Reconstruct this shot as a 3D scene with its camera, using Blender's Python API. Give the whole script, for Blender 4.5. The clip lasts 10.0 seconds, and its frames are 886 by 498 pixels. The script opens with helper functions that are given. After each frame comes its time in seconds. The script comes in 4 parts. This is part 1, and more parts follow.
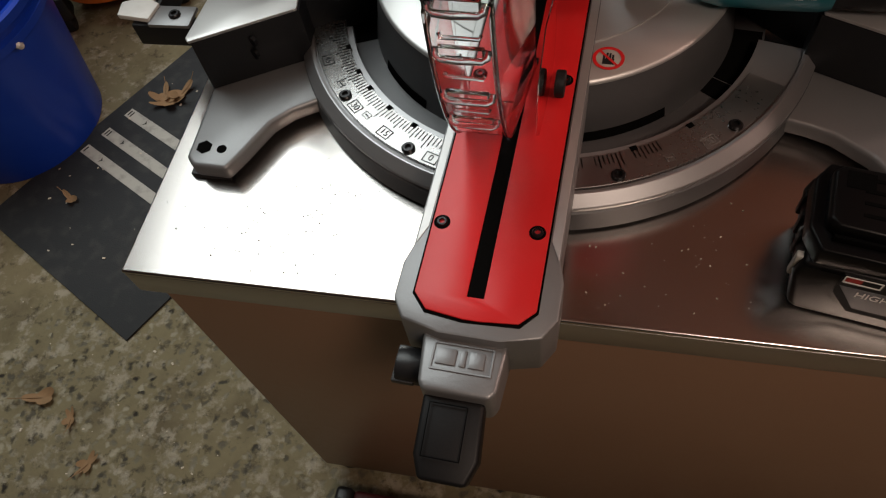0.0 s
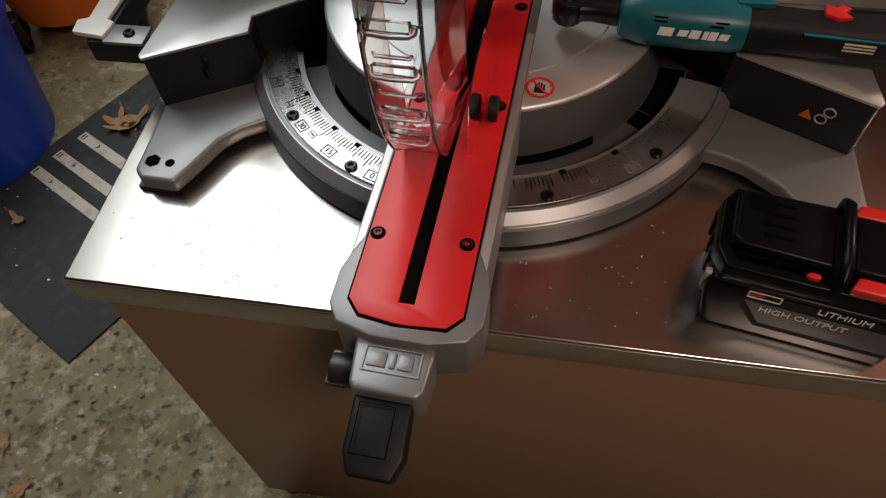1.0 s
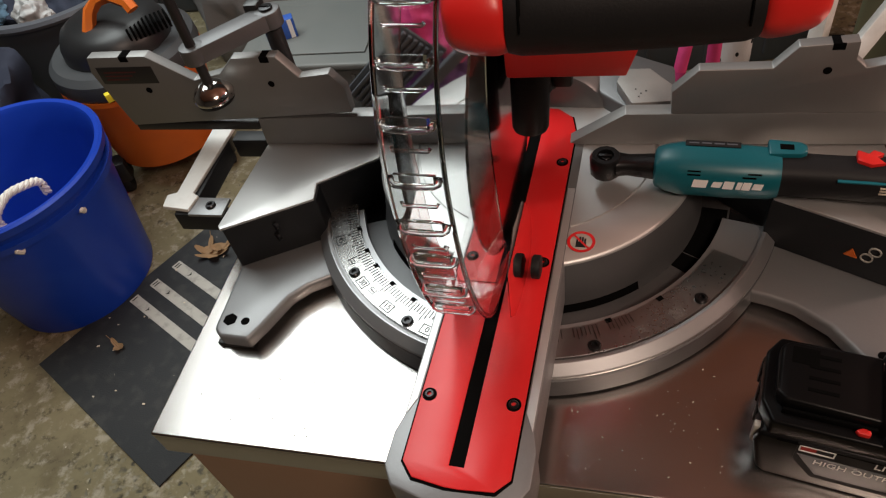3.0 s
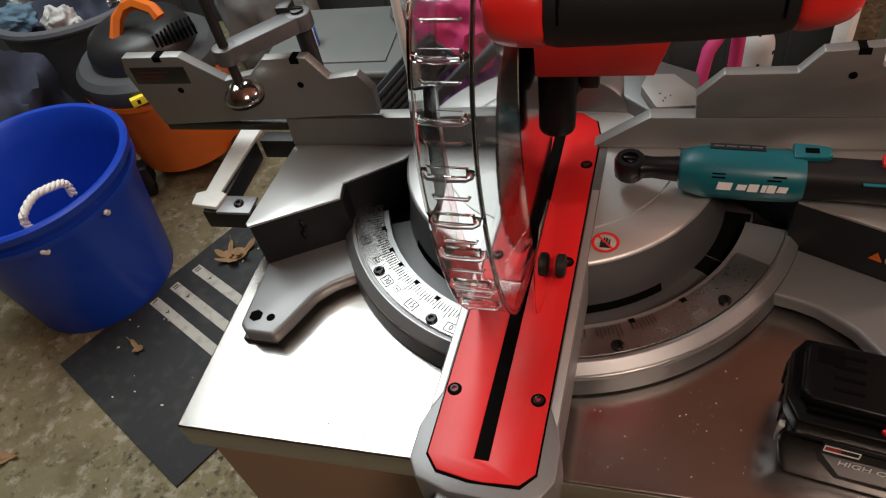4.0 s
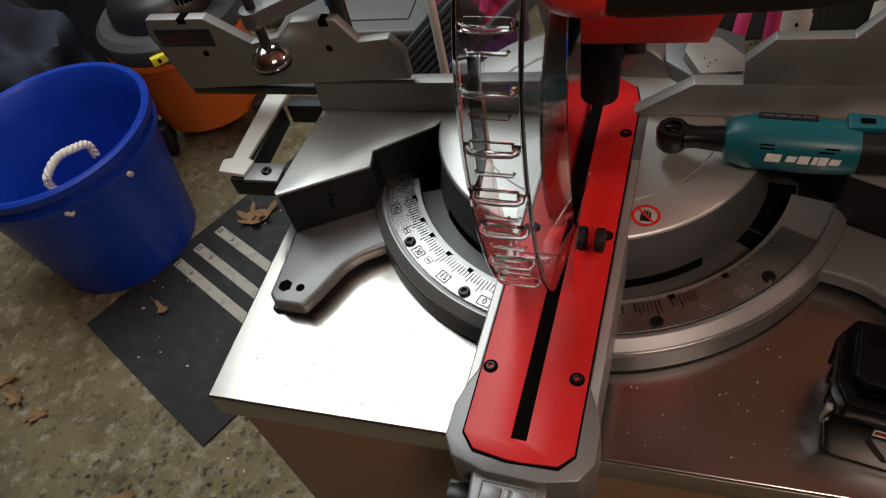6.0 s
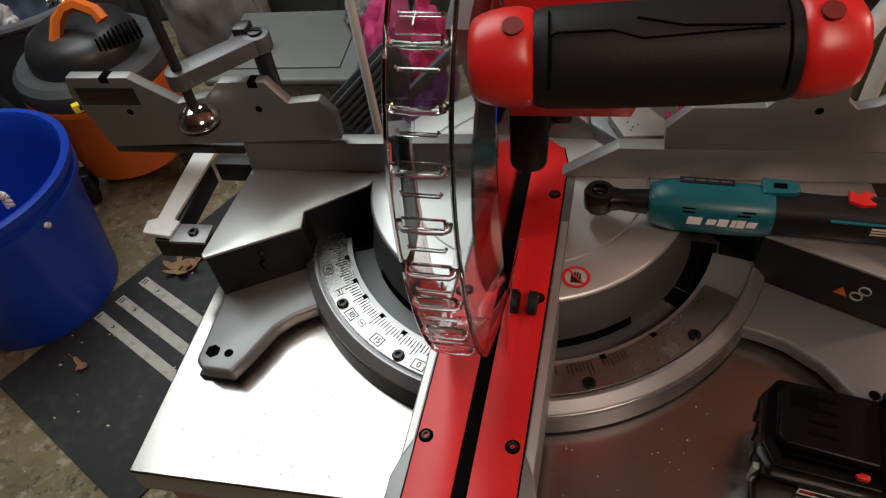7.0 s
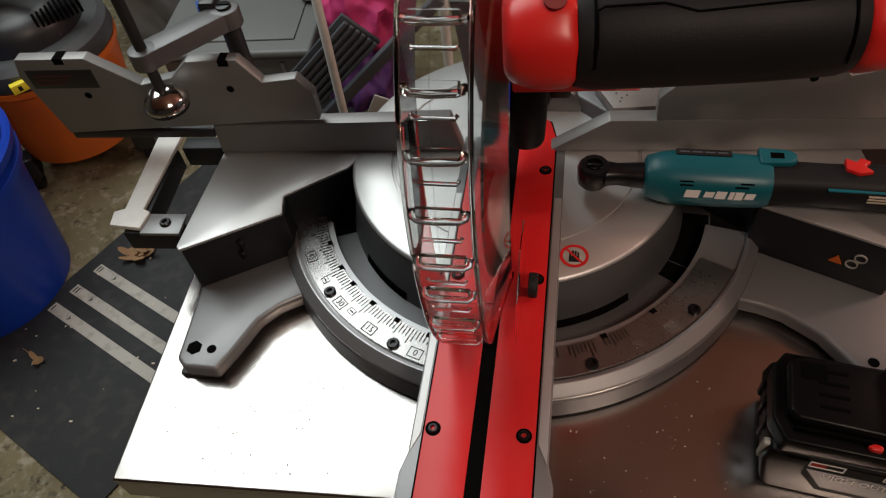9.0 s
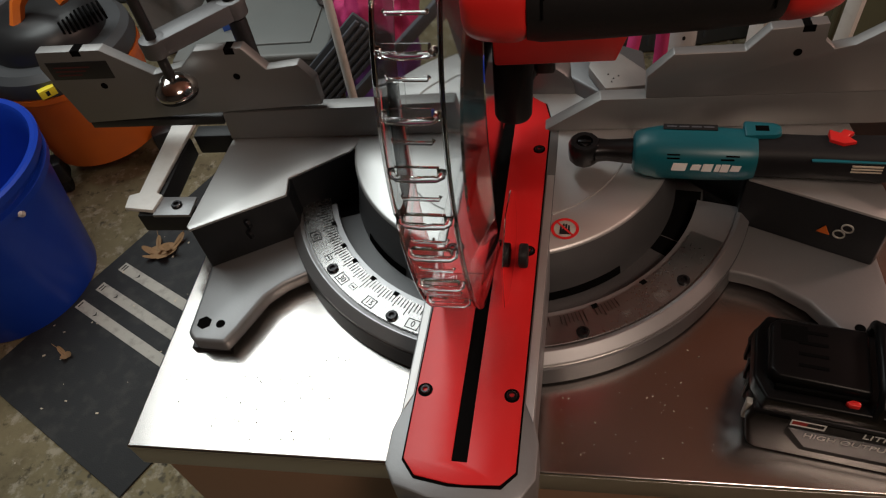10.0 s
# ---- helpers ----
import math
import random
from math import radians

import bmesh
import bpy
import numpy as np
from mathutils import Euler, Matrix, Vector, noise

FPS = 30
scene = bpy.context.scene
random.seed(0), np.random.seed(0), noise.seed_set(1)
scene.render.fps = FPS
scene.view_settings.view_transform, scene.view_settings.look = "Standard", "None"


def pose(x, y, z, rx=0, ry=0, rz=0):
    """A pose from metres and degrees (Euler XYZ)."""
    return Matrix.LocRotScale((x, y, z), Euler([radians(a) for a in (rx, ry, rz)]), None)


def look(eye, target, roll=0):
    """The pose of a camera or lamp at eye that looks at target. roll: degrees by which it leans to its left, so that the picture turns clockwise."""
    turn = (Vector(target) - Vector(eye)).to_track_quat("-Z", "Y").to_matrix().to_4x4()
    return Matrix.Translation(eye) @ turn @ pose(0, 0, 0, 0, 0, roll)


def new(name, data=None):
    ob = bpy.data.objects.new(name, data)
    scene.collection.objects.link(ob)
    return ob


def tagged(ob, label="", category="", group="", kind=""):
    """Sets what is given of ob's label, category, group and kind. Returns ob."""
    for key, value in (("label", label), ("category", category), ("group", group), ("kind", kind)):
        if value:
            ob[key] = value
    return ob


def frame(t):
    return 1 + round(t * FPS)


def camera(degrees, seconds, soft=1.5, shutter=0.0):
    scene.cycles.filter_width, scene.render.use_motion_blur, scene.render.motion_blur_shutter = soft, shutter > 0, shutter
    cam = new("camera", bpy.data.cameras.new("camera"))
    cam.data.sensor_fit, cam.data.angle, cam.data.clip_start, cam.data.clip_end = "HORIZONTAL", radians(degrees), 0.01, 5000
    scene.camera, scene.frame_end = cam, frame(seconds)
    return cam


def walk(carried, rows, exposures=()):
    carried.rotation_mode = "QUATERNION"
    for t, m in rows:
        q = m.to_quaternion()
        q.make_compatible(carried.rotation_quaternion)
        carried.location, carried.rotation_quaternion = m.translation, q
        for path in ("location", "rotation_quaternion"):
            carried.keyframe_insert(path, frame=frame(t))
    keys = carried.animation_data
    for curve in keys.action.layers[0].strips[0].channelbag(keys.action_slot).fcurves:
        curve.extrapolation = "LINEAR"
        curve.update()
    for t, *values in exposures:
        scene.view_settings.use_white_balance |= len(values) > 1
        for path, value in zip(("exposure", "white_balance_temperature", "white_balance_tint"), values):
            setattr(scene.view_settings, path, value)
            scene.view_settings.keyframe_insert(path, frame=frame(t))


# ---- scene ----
cam = camera(63.4, 10.0, soft=1.2)
PATH = [
    (0, (-0.026, -0.556, 1.222), (-0.253, 0.46, -0.486), -11.2),
    (0.5, (-0.025, -0.585, 1.229), (-0.161, 0.49, -0.452), -6.5),
    (1, (-0.006, -0.587, 1.233), (-0.118, 0.526, -0.425), -4.2),
    (1.5, (0.003, -0.585, 1.269), (-0.256, 0.671, -0.267), -7.8),
    (2, (0.017, -0.561, 1.29), (-0.292, 0.723, -0.212), -12.4),
    (3.5, (0.026, -0.568, 1.293), (-0.313, 0.746, -0.176), -13.4),
    (4, (0.016, -0.579, 1.292), (-0.354, 0.743, -0.163), -13.4),
    (4.5, (0.019, -0.586, 1.291), (-0.402, 0.701, -0.181), -14.7),
    (5, (0.02, -0.578, 1.289), (-0.431, 0.66, -0.215), -16.1),
    (5.2, (0.012, -0.573, 1.289), (-0.455, 0.654, -0.22), -16.5),
    (6.3, (-0.003, -0.551, 1.29), (-0.346, 0.685, -0.244), -13.4),
    (6.5, (-0.004, -0.544, 1.288), (-0.279, 0.698, -0.255), -11.6),
    (7, (-0.001, -0.542, 1.302), (-0.236, 0.784, -0.176), -9.5),
    (7.5, (-0.001, -0.548, 1.292), (-0.164, 0.802, -0.175), -6.1),
    (8, (0.001, -0.548, 1.286), (-0.182, 0.771, -0.206), -7.2),
    (8.5, (-0.01, -0.537, 1.287), (-0.164, 0.74, -0.244), -6.4),
    (9, (-0.038, -0.517, 1.294), (-0.147, 0.747, -0.252), -7.8),
    (9.5, (-0.036, -0.541, 1.298), (-0.211, 0.724, -0.241), -11.2),
    (10, (-0.012, -0.556, 1.292), (-0.19, 0.725, -0.233), -10.7),
]
EXPOSURE = [(0.0, -0.27), (0.5, -0.40), (1.0, -0.12), (2.0, 0.02), (3.5, 0.26), (4.0, 0.22), (4.5, 0.0), (5.0, -0.05), (6.5, -0.33), (7.5, 0.0), (8.5, 0.0), (9.0, -0.22), (9.5, -0.32), (10.0, -0.31)]
walk(cam, [(t, look(eye, target, roll)) for t, eye, target, roll in PATH], EXPOSURE)

# ---- light ----
world = bpy.data.worlds.new("world")
world.use_nodes = True
world.node_tree.nodes["Background"].inputs[0].default_value = (0.50, 0.46, 0.42, 1)
world.node_tree.nodes["Background"].inputs[1].default_value = 0.007
scene.world = world


def area_lamp(name, eye, target, sx, sy, watts, colour):
    d = bpy.data.lights.new(name, "AREA")
    d.shape, d.size, d.size_y, d.energy, d.color = "RECTANGLE", sx, sy, watts, colour
    ob = new(name, d)
    ob.matrix_world = look(eye, target)
    return ob


area_lamp("cool_ceiling_lamp", (-1.08, 1.08, 2.5), (-1.08, 1.09, 0.7), 1.55, 2.0, 58, (0.93, 1.0, 0.98))
area_lamp("warm_wall_lamp", (2.8, 0.5, 2.05), (0.5, 0.0, 0.75), 0.4, 0.4, 34, (1.0, 0.66, 0.54))
# unseen warm fill, added to brighten the cabinet front
area_lamp("front_ceiling_lamp", (0.65, -1.35, 2.32), (0.1, -0.3, 0.6), 0.5, 0.5, 18, (1.0, 0.77, 0.62))

# ---- materials ----


def material(name, colour, rough=0.5, metal=0.0, vary=0.12, scale=12.0, fine=180.0, bump=0.15, depth=0.0006,
             rough_vary=0.12, stretch=(1, 1, 1), second=None, second_amount=0.0, second_scale=6.0, coat=0.0, spec=0.5):
    """A surface with colour, gloss and relief varied at a coarse and a fine scale."""
    m = bpy.data.materials.new(name)
    m.use_nodes = True
    nt = m.node_tree
    n, l = nt.nodes, nt.links
    p = n["Principled BSDF"]
    co = n.new("ShaderNodeTexCoord")
    mp = n.new("ShaderNodeMapping")
    mp.inputs["Scale"].default_value = stretch
    l.new(co.outputs["Object"], mp.inputs["Vector"])
    big, small = n.new("ShaderNodeTexNoise"), n.new("ShaderNodeTexNoise")
    for t, s in ((big, scale), (small, fine)):
        t.inputs["Scale"].default_value, t.inputs["Detail"].default_value = s, 5
        l.new(mp.outputs["Vector"], t.inputs["Vector"])
    mix = n.new("ShaderNodeMix")
    mix.data_type, mix.blend_type = "RGBA", "MIX"
    dark = tuple(c * (1 - vary) for c in colour)
    light = tuple(min(1, c * (1 + vary)) for c in colour)
    mix.inputs["A"].default_value, mix.inputs["B"].default_value = (*dark, 1), (*light, 1)
    add = n.new("ShaderNodeMath")
    add.operation = "MULTIPLY_ADD"
    l.new(big.outputs["Fac"], add.inputs[0])
    add.inputs[1].default_value = 0.6
    half = n.new("ShaderNodeMath")
    half.operation = "MULTIPLY"
    half.inputs[1].default_value = 0.4
    l.new(small.outputs["Fac"], half.inputs[0])
    l.new(half.outputs[0], add.inputs[2])
    l.new(add.outputs[0], mix.inputs["Factor"])
    out = mix.outputs["Result"]
    if second:
        third = n.new("ShaderNodeTexNoise")
        third.inputs["Scale"].default_value, third.inputs["Detail"].default_value = second_scale, 8
        l.new(co.outputs["Object"], third.inputs["Vector"])
        ramp = n.new("ShaderNodeValToRGB")
        ramp.color_ramp.elements[0].position, ramp.color_ramp.elements[1].position = 0.5, 0.68
        l.new(third.outputs["Fac"], ramp.inputs[0])
        amount = n.new("ShaderNodeMath")
        amount.operation = "MULTIPLY"
        amount.inputs[1].default_value = second_amount
        l.new(ramp.outputs["Color"], amount.inputs[0])
        m2 = n.new("ShaderNodeMix")
        m2.data_type = "RGBA"
        l.new(amount.outputs[0], m2.inputs["Factor"])
        l.new(out, m2.inputs["A"])
        m2.inputs["B"].default_value = (*second, 1)
        out = m2.outputs["Result"]
    l.new(out, p.inputs["Base Color"])
    rr = n.new("ShaderNodeMapRange")
    rr.inputs["To Min"].default_value, rr.inputs["To Max"].default_value = max(0.02, rough - rough_vary), min(1, rough + rough_vary)
    l.new(add.outputs[0], rr.inputs["Value"])
    l.new(rr.outputs[0], p.inputs["Roughness"])
    p.inputs["Metallic"].default_value = metal
    p.inputs["Specular IOR Level"].default_value = spec
    p.inputs["Coat Weight"].default_value = coat
    if bump:
        b = n.new("ShaderNodeBump")
        b.inputs["Strength"].default_value, b.inputs["Distance"].default_value = bump, depth
        l.new(small.outputs["Fac"], b.inputs["Height"])
        l.new(b.outputs["Normal"], p.inputs["Normal"])
    return m


def clear(name, tint=(0.97, 0.98, 0.98), rough=0.03):
    m = bpy.data.materials.new(name)
    m.use_nodes = True
    p = m.node_tree.nodes["Principled BSDF"]
    p.inputs["Base Color"].default_value = (*tint, 1)
    p.inputs["Transmission Weight"].default_value = 1.0
    p.inputs["Roughness"].default_value = rough
    p.inputs["IOR"].default_value = 1.46
    return m


STEEL_TOP = material("brushed_stainless", (0.56, 0.53, 0.51), 0.225, 1.0, 0.03, 4, 220, 0.05, 0.0002, 0.03, (0.4, 1, 1), (0.50, 0.46, 0.43), 0.25, 9)
STEEL_EDGE = material("stainless_edge", (0.50, 0.48, 0.46), 0.38, 1.0, 0.1, 8, 200, 0.1)
# the brown reflected in the steel body, put into its base colour
CABINET = material("brown_reflection_tone", (0.25, 0.145, 0.092), 0.38, 0.0, 0.14, 4, 90, 0.12, 0.0004, 0.1, second=(0.26, 0.155, 0.10), second_amount=0.5, second_scale=5)
CAST = material("grey_cast_aluminium", (0.215, 0.217, 0.222), 0.42, 0.5, 0.08, 14, 420, 0.3, 0.0004, 0.08)
# the grey casting again, with the shade under the tables put into its colour
CAST_SHADE = material("shaded_cast_aluminium", (0.015, 0.016, 0.018), 0.5, 0.1, 0.12, 14, 420, 0.3, 0.0004, spec=0.25)
MACHINED = material("machined_aluminium", (0.56, 0.555, 0.55), 0.46, 0.80, 0.06, 10, 260, 0.12, 0.0003, 0.06, (0.15, 1, 1))
FENCE = material("fence_aluminium", (0.24, 0.236, 0.232), 0.5, 0.66, 0.07, 9, 300, 0.15, 0.0003, 0.06, (1, 1, 0.2))
SCALE = material("scale_plate_steel", (0.37, 0.365, 0.36), 0.28, 0.95, 0.06, 14, 300, 0.06)
RING_LIP = material("satin_ring_lip", (0.42, 0.42, 0.43), 0.42, 0.85, 0.06, 10, 300, 0.15, 0.0003, 0.05)
RING_CAST = material("ring_casting", (0.12, 0.121, 0.125), 0.45, 0.55, 0.08, 14, 420, 0.3, 0.0004, 0.08)
INK = material("black_ink", (0.015, 0.015, 0.016), 0.6, 0, 0.1, bump=0, spec=0.15)
PALE_GREY = material("pale_grey", (0.22, 0.21, 0.20), 0.5, 0.3, 0.2, 60, 500, bump=0)
RED = material("red_plastic", (0.58, 0.013, 0.015), 0.38, 0, 0.06, 20, 500, 0.18, 0.0003, 0.06, second=(0.60, 0.07, 0.065), second_amount=0.15, second_scale=25, spec=0.4)
RED_PAINT = material("red_handle_plastic", (0.62, 0.018, 0.016), 0.36, 0, 0.05, 20, 600, 0.12, 0.0003, 0.05)
# handle red darkened to paint the shade inside a screw hole
RED_SHADE = material("red_recess_shade", (0.16, 0.006, 0.004), 0.6, 0, 0.1, bump=0)
BLACK = material("black_plastic", (0.014, 0.014, 0.015), 0.4, 0, 0.2, 18, 500, 0.2, 0.0004, 0.1)
PACK_BLACK = material("glossy_black_case", (0.0040, 0.0040, 0.0044), 0.34, 0, 0.2, 18, 500, 0.12, 0.0003, 0.08, spec=0.13)
LEVER_BLACK = material("moulded_black_plastic", (0.006, 0.006, 0.0065), 0.48, 0, 0.2, 18, 500, 0.2, 0.0004, 0.08, spec=0.25)
RUBBER = material("black_rubber_grip", (0.010, 0.010, 0.011), 0.55, 0, 0.15, 25, 900, 0.35, 0.0003, spec=0.2)
GREY_PLASTIC = material("dark_grey_plastic", (0.055, 0.058, 0.062), 0.42, 0, 0.12, 18, 500, 0.25, 0.0004)
CHROME = material("polished_steel", (0.62, 0.60, 0.58), 0.13, 1.0, 0.05, 20, 300, 0.03, 0.0002, 0.05)
BLADE = material("blade_steel", (0.55, 0.55, 0.56), 0.12, 1.0, 0.06, 20, 300, 0.05, 0.0002, 0.04)
SCREW = material("black_oxide_screw", (0.03, 0.03, 0.032), 0.3, 0.8, 0.2, 60, 900, 0.1)
# flat black that paints the shade inside holes, slots, gaps and grooves
HOLE_SHADE = material("recess_shade", (0.004, 0.004, 0.004), 0.9, 0, 0.1, bump=0, spec=0.0)
CLEAR = clear("clear_polycarbonate", (0.955, 0.965, 0.96))
TEAL = material("teal_plastic", (0.003, 0.105, 0.135), 0.40, 0, 0.06, 25, 600, 0.15, 0.0003, 0.06)
WHITE_INK = material("white_ink", (0.75, 0.75, 0.74), 0.5, 0, 0.04, bump=0)
GREY_INK = material("grey_ink", (0.085, 0.092, 0.11), 0.45, 0, 0.06, bump=0)
ORANGE = material("orange_plastic", (0.62, 0.13, 0.012), 0.4, 0, 0.08, 10, 300, 0.15, second=(0.40, 0.09, 0.02), second_amount=0.3, second_scale=7)
BLUE = material("blue_tub_plastic", (0.006, 0.042, 0.38), 0.38, 0, 0.12, 9, 240, 0.15, 0.0006, 0.1, second=(0.012, 0.058, 0.42), second_amount=0.5, second_scale=12)
ROPE = material("white_rope", (0.72, 0.70, 0.66), 0.85, 0, 0.1, 60, 600, 0.6, 0.001)
MAT = material("black_rubber_mat", (0.020, 0.022, 0.024), 0.75, 0, 0.25, 12, 300, 0.5, 0.001, 0.1, second=(0.05, 0.05, 0.048), second_amount=0.5, second_scale=30)
STRIPE = material("worn_cream_strip", (0.42, 0.41, 0.37), 0.7, 0, 0.12, 25, 300, 0.3, second=(0.14, 0.13, 0.12), second_amount=0.45, second_scale=40)
LEAF = material("dry_leaf", (0.26, 0.155, 0.075), 0.8, 0, 0.3, 40, 300, 0.3)
DUST = material("sawdust_chip", (0.03, 0.025, 0.02), 0.9, 0, 0.4, 90, 500, 0)
PALE_CHIP = material("pale_wood_chip", (0.55, 0.48, 0.38), 0.9, 0, 0.2, 90, 500, 0)
WHITE_METAL = material("white_painted_metal", (0.62, 0.62, 0.60), 0.45, 0, 0.08, 20, 300, 0.2, second=(0.35, 0.33, 0.30), second_amount=0.3, second_scale=30)
TOTE_GREY = material("grey_tote_plastic", (0.15, 0.16, 0.155), 0.5, 0, 0.1, 10, 300, 0.2)
TOTE_OLIVE = material("olive_tote_plastic", (0.10, 0.095, 0.055), 0.5, 0, 0.1, 10, 300, 0.2)
TOTE_DARK = material("dark_slate_tub", (0.055, 0.062, 0.072), 0.55, 0, 0.15, 10, 300, 0.2)
TOTE_SLATE = material("slate_rim_plastic", (0.085, 0.09, 0.105), 0.5, 0, 0.15, 10, 300, 0.2)
PINK = material("pink_fabric", (0.46, 0.028, 0.14), 0.7, 0, 0.25, 18, 200, 0.4, 0.002)
PURPLE = material("purple_fabric", (0.09, 0.025, 0.13), 0.7, 0, 0.3, 18, 200, 0.4, 0.002)
CLOTH_WHITE = material("white_cloth", (0.42, 0.42, 0.42), 0.9, 0, 0.12, 20, 300, 0.5, 0.002)
CLOTH_NAVY = material("navy_cloth", (0.02, 0.025, 0.045), 0.9, 0, 0.2, 20, 300, 0.5, 0.002)
CLOTH_RED = material("red_cloth", (0.35, 0.03, 0.025), 0.9, 0, 0.2, 20, 300, 0.5, 0.002)
CLOTH_BLUE = material("pale_blue_cloth", (0.08, 0.14, 0.20), 0.9, 0, 0.2, 20, 300, 0.5, 0.002)
CLOTH_GREY = material("grey_cloth", (0.17, 0.17, 0.17), 0.9, 0, 0.2, 20, 300, 0.5, 0.002)
FOIL = material("crumpled_foil", (0.7, 0.7, 0.7), 0.2, 1.0, 0.1, 30, 120, 0.6, 0.003)
CASE_MAROON = material("maroon_plastic", (0.07, 0.012, 0.014), 0.5, 0, 0.15, 20, 300, 0.2)
YELLOW = material("yellow_label", (0.75, 0.62, 0.03), 0.5, 0, 0.04, bump=0)
BLUE_LABEL = material("blue_label", (0.03, 0.10, 0.42), 0.5, 0, 0.04, bump=0)
WALL_PAINT = material("dark_garage_wall", (0.07, 0.063, 0.056), 0.8, 0, 0.15, 3, 60, 0.3, 0.002)
CEILING_WOOD = material("brown_wood_ceiling", (0.48, 0.235, 0.165), 0.7, 0, 0.2, 4, 50, 0.3, 0.002, stretch=(0.1, 1, 1))


def concrete():
    """Worn floor: tan slab with exposed pebbles in weathered patches."""
    m = material("worn_concrete", (0.18, 0.15, 0.083), 0.85, 0, 0.28, 3.5, 70, 0.5, 0.002, 0.08, second=(0.085, 0.062, 0.034), second_amount=0.75, second_scale=7)
    nt = m.node_tree
    n, l = nt.nodes, nt.links
    p = n["Principled BSDF"]
    base = p.inputs["Base Color"].links[0].from_socket
    co = n.new("ShaderNodeTexCoord")
    wob = n.new("ShaderNodeTexNoise")
    wob.inputs["Scale"].default_value, wob.inputs["Detail"].default_value = 45, 4
    l.new(co.outputs["Object"], wob.inputs["Vector"])
    off = n.new("ShaderNodeVectorMath")
    off.operation = "MULTIPLY_ADD"
    l.new(wob.outputs["Color"], off.inputs[0])
    off.inputs[1].default_value = (0.030, 0.030, 0.030)
    l.new(co.outputs["Object"], off.inputs[2])
    vo = n.new("ShaderNodeTexVoronoi")
    vo.inputs["Scale"].default_value = 58
    l.new(off.outputs[0], vo.inputs["Vector"])
    pits = n.new("ShaderNodeValToRGB")
    pits.color_ramp.elements[0].position, pits.color_ramp.elements[1].position = 0.22, 0.50
    pits.color_ramp.elements[0].color, pits.color_ramp.elements[1].color = (1, 1, 1, 1), (0, 0, 0, 1)
    l.new(vo.outputs["Distance"], pits.inputs[0])
    bare = n.new("ShaderNodeTexNoise")
    bare.inputs["Scale"].default_value, bare.inputs["Detail"].default_value = 3.2, 6
    l.new(co.outputs["Object"], bare.inputs["Vector"])
    patch = n.new("ShaderNodeValToRGB")
    patch.color_ramp.elements[0].position, patch.color_ramp.elements[1].position = 0.44, 0.56
    sepxyz = n.new("ShaderNodeSeparateXYZ")
    l.new(co.outputs["Object"], sepxyz.inputs[0])
    across = n.new("ShaderNodeMath")
    across.operation = "SUBTRACT"
    l.new(sepxyz.outputs[0], across.inputs[0])
    l.new(sepxyz.outputs[1], across.inputs[1])
    side = n.new("ShaderNodeMapRange")
    side.inputs["From Min"].default_value, side.inputs["From Max"].default_value = -1.02, -0.96
    side.inputs["To Min"].default_value, side.inputs["To Max"].default_value = -0.16, 0.14
    l.new(across.outputs[0], side.inputs["Value"])
    total = n.new("ShaderNodeMath")
    l.new(bare.outputs["Fac"], total.inputs[0])
    l.new(side.outputs[0], total.inputs[1])
    l.new(total.outputs[0], patch.inputs[0])
    keep = n.new("ShaderNodeMath")
    keep.operation = "MULTIPLY"
    l.new(pits.outputs["Color"], keep.inputs[0])
    l.new(patch.outputs["Color"], keep.inputs[1])
    stone = n.new("ShaderNodeMix")
    stone.data_type = "RGBA"
    stone.inputs["A"].default_value, stone.inputs["B"].default_value = (0.012, 0.009, 0.005, 1), (0.30, 0.27, 0.19, 1)
    sep = n.new("ShaderNodeSeparateColor")
    l.new(vo.outputs["Color"], sep.inputs[0])
    l.new(sep.outputs[0], stone.inputs["Factor"])
    mix = n.new("ShaderNodeMix")
    mix.data_type = "RGBA"
    l.new(keep.outputs[0], mix.inputs["Factor"])
    l.new(base, mix.inputs["A"])
    l.new(stone.outputs["Result"], mix.inputs["B"])
    # pale lime bloom and dark grime in small blotches
    out = mix.outputs["Result"]
    for scale, lo, hi, amount, colour in ((22, 0.52, 0.63, 0.7, (0.36, 0.32, 0.245, 1)), (33, 0.55, 0.66, 0.75, (0.026, 0.019, 0.010, 1)), (9, 0.52, 0.70, 0.5, (0.09, 0.068, 0.030, 1))):
        spot = n.new("ShaderNodeTexNoise")
        spot.inputs["Scale"].default_value, spot.inputs["Detail"].default_value, spot.inputs["Roughness"].default_value = scale, 7, 0.68
        l.new(co.outputs["Object"], spot.inputs["Vector"])
        reach = n.new("ShaderNodeMapRange")
        reach.inputs["From Min"].default_value, reach.inputs["From Max"].default_value = lo, hi
        reach.inputs["To Max"].default_value = amount
        l.new(spot.outputs["Fac"], reach.inputs["Value"])
        blot = n.new("ShaderNodeMix")
        blot.data_type = "RGBA"
        l.new(reach.outputs[0], blot.inputs["Factor"])
        l.new(out, blot.inputs["A"])
        blot.inputs["B"].default_value = colour
        out = blot.outputs["Result"]
    l.new(out, p.inputs["Base Color"])
    deep = n.new("ShaderNodeBump")
    deep.inputs["Strength"].default_value, deep.inputs["Distance"].default_value = 0.45, 0.003
    deep.invert = True
    l.new(keep.outputs[0], deep.inputs["Height"])
    l.new(p.inputs["Normal"].links[0].from_socket, deep.inputs["Normal"])
    l.new(deep.outputs["Normal"], p.inputs["Normal"])
    return m


CONCRETE = concrete()

# ---- mesh builders ----


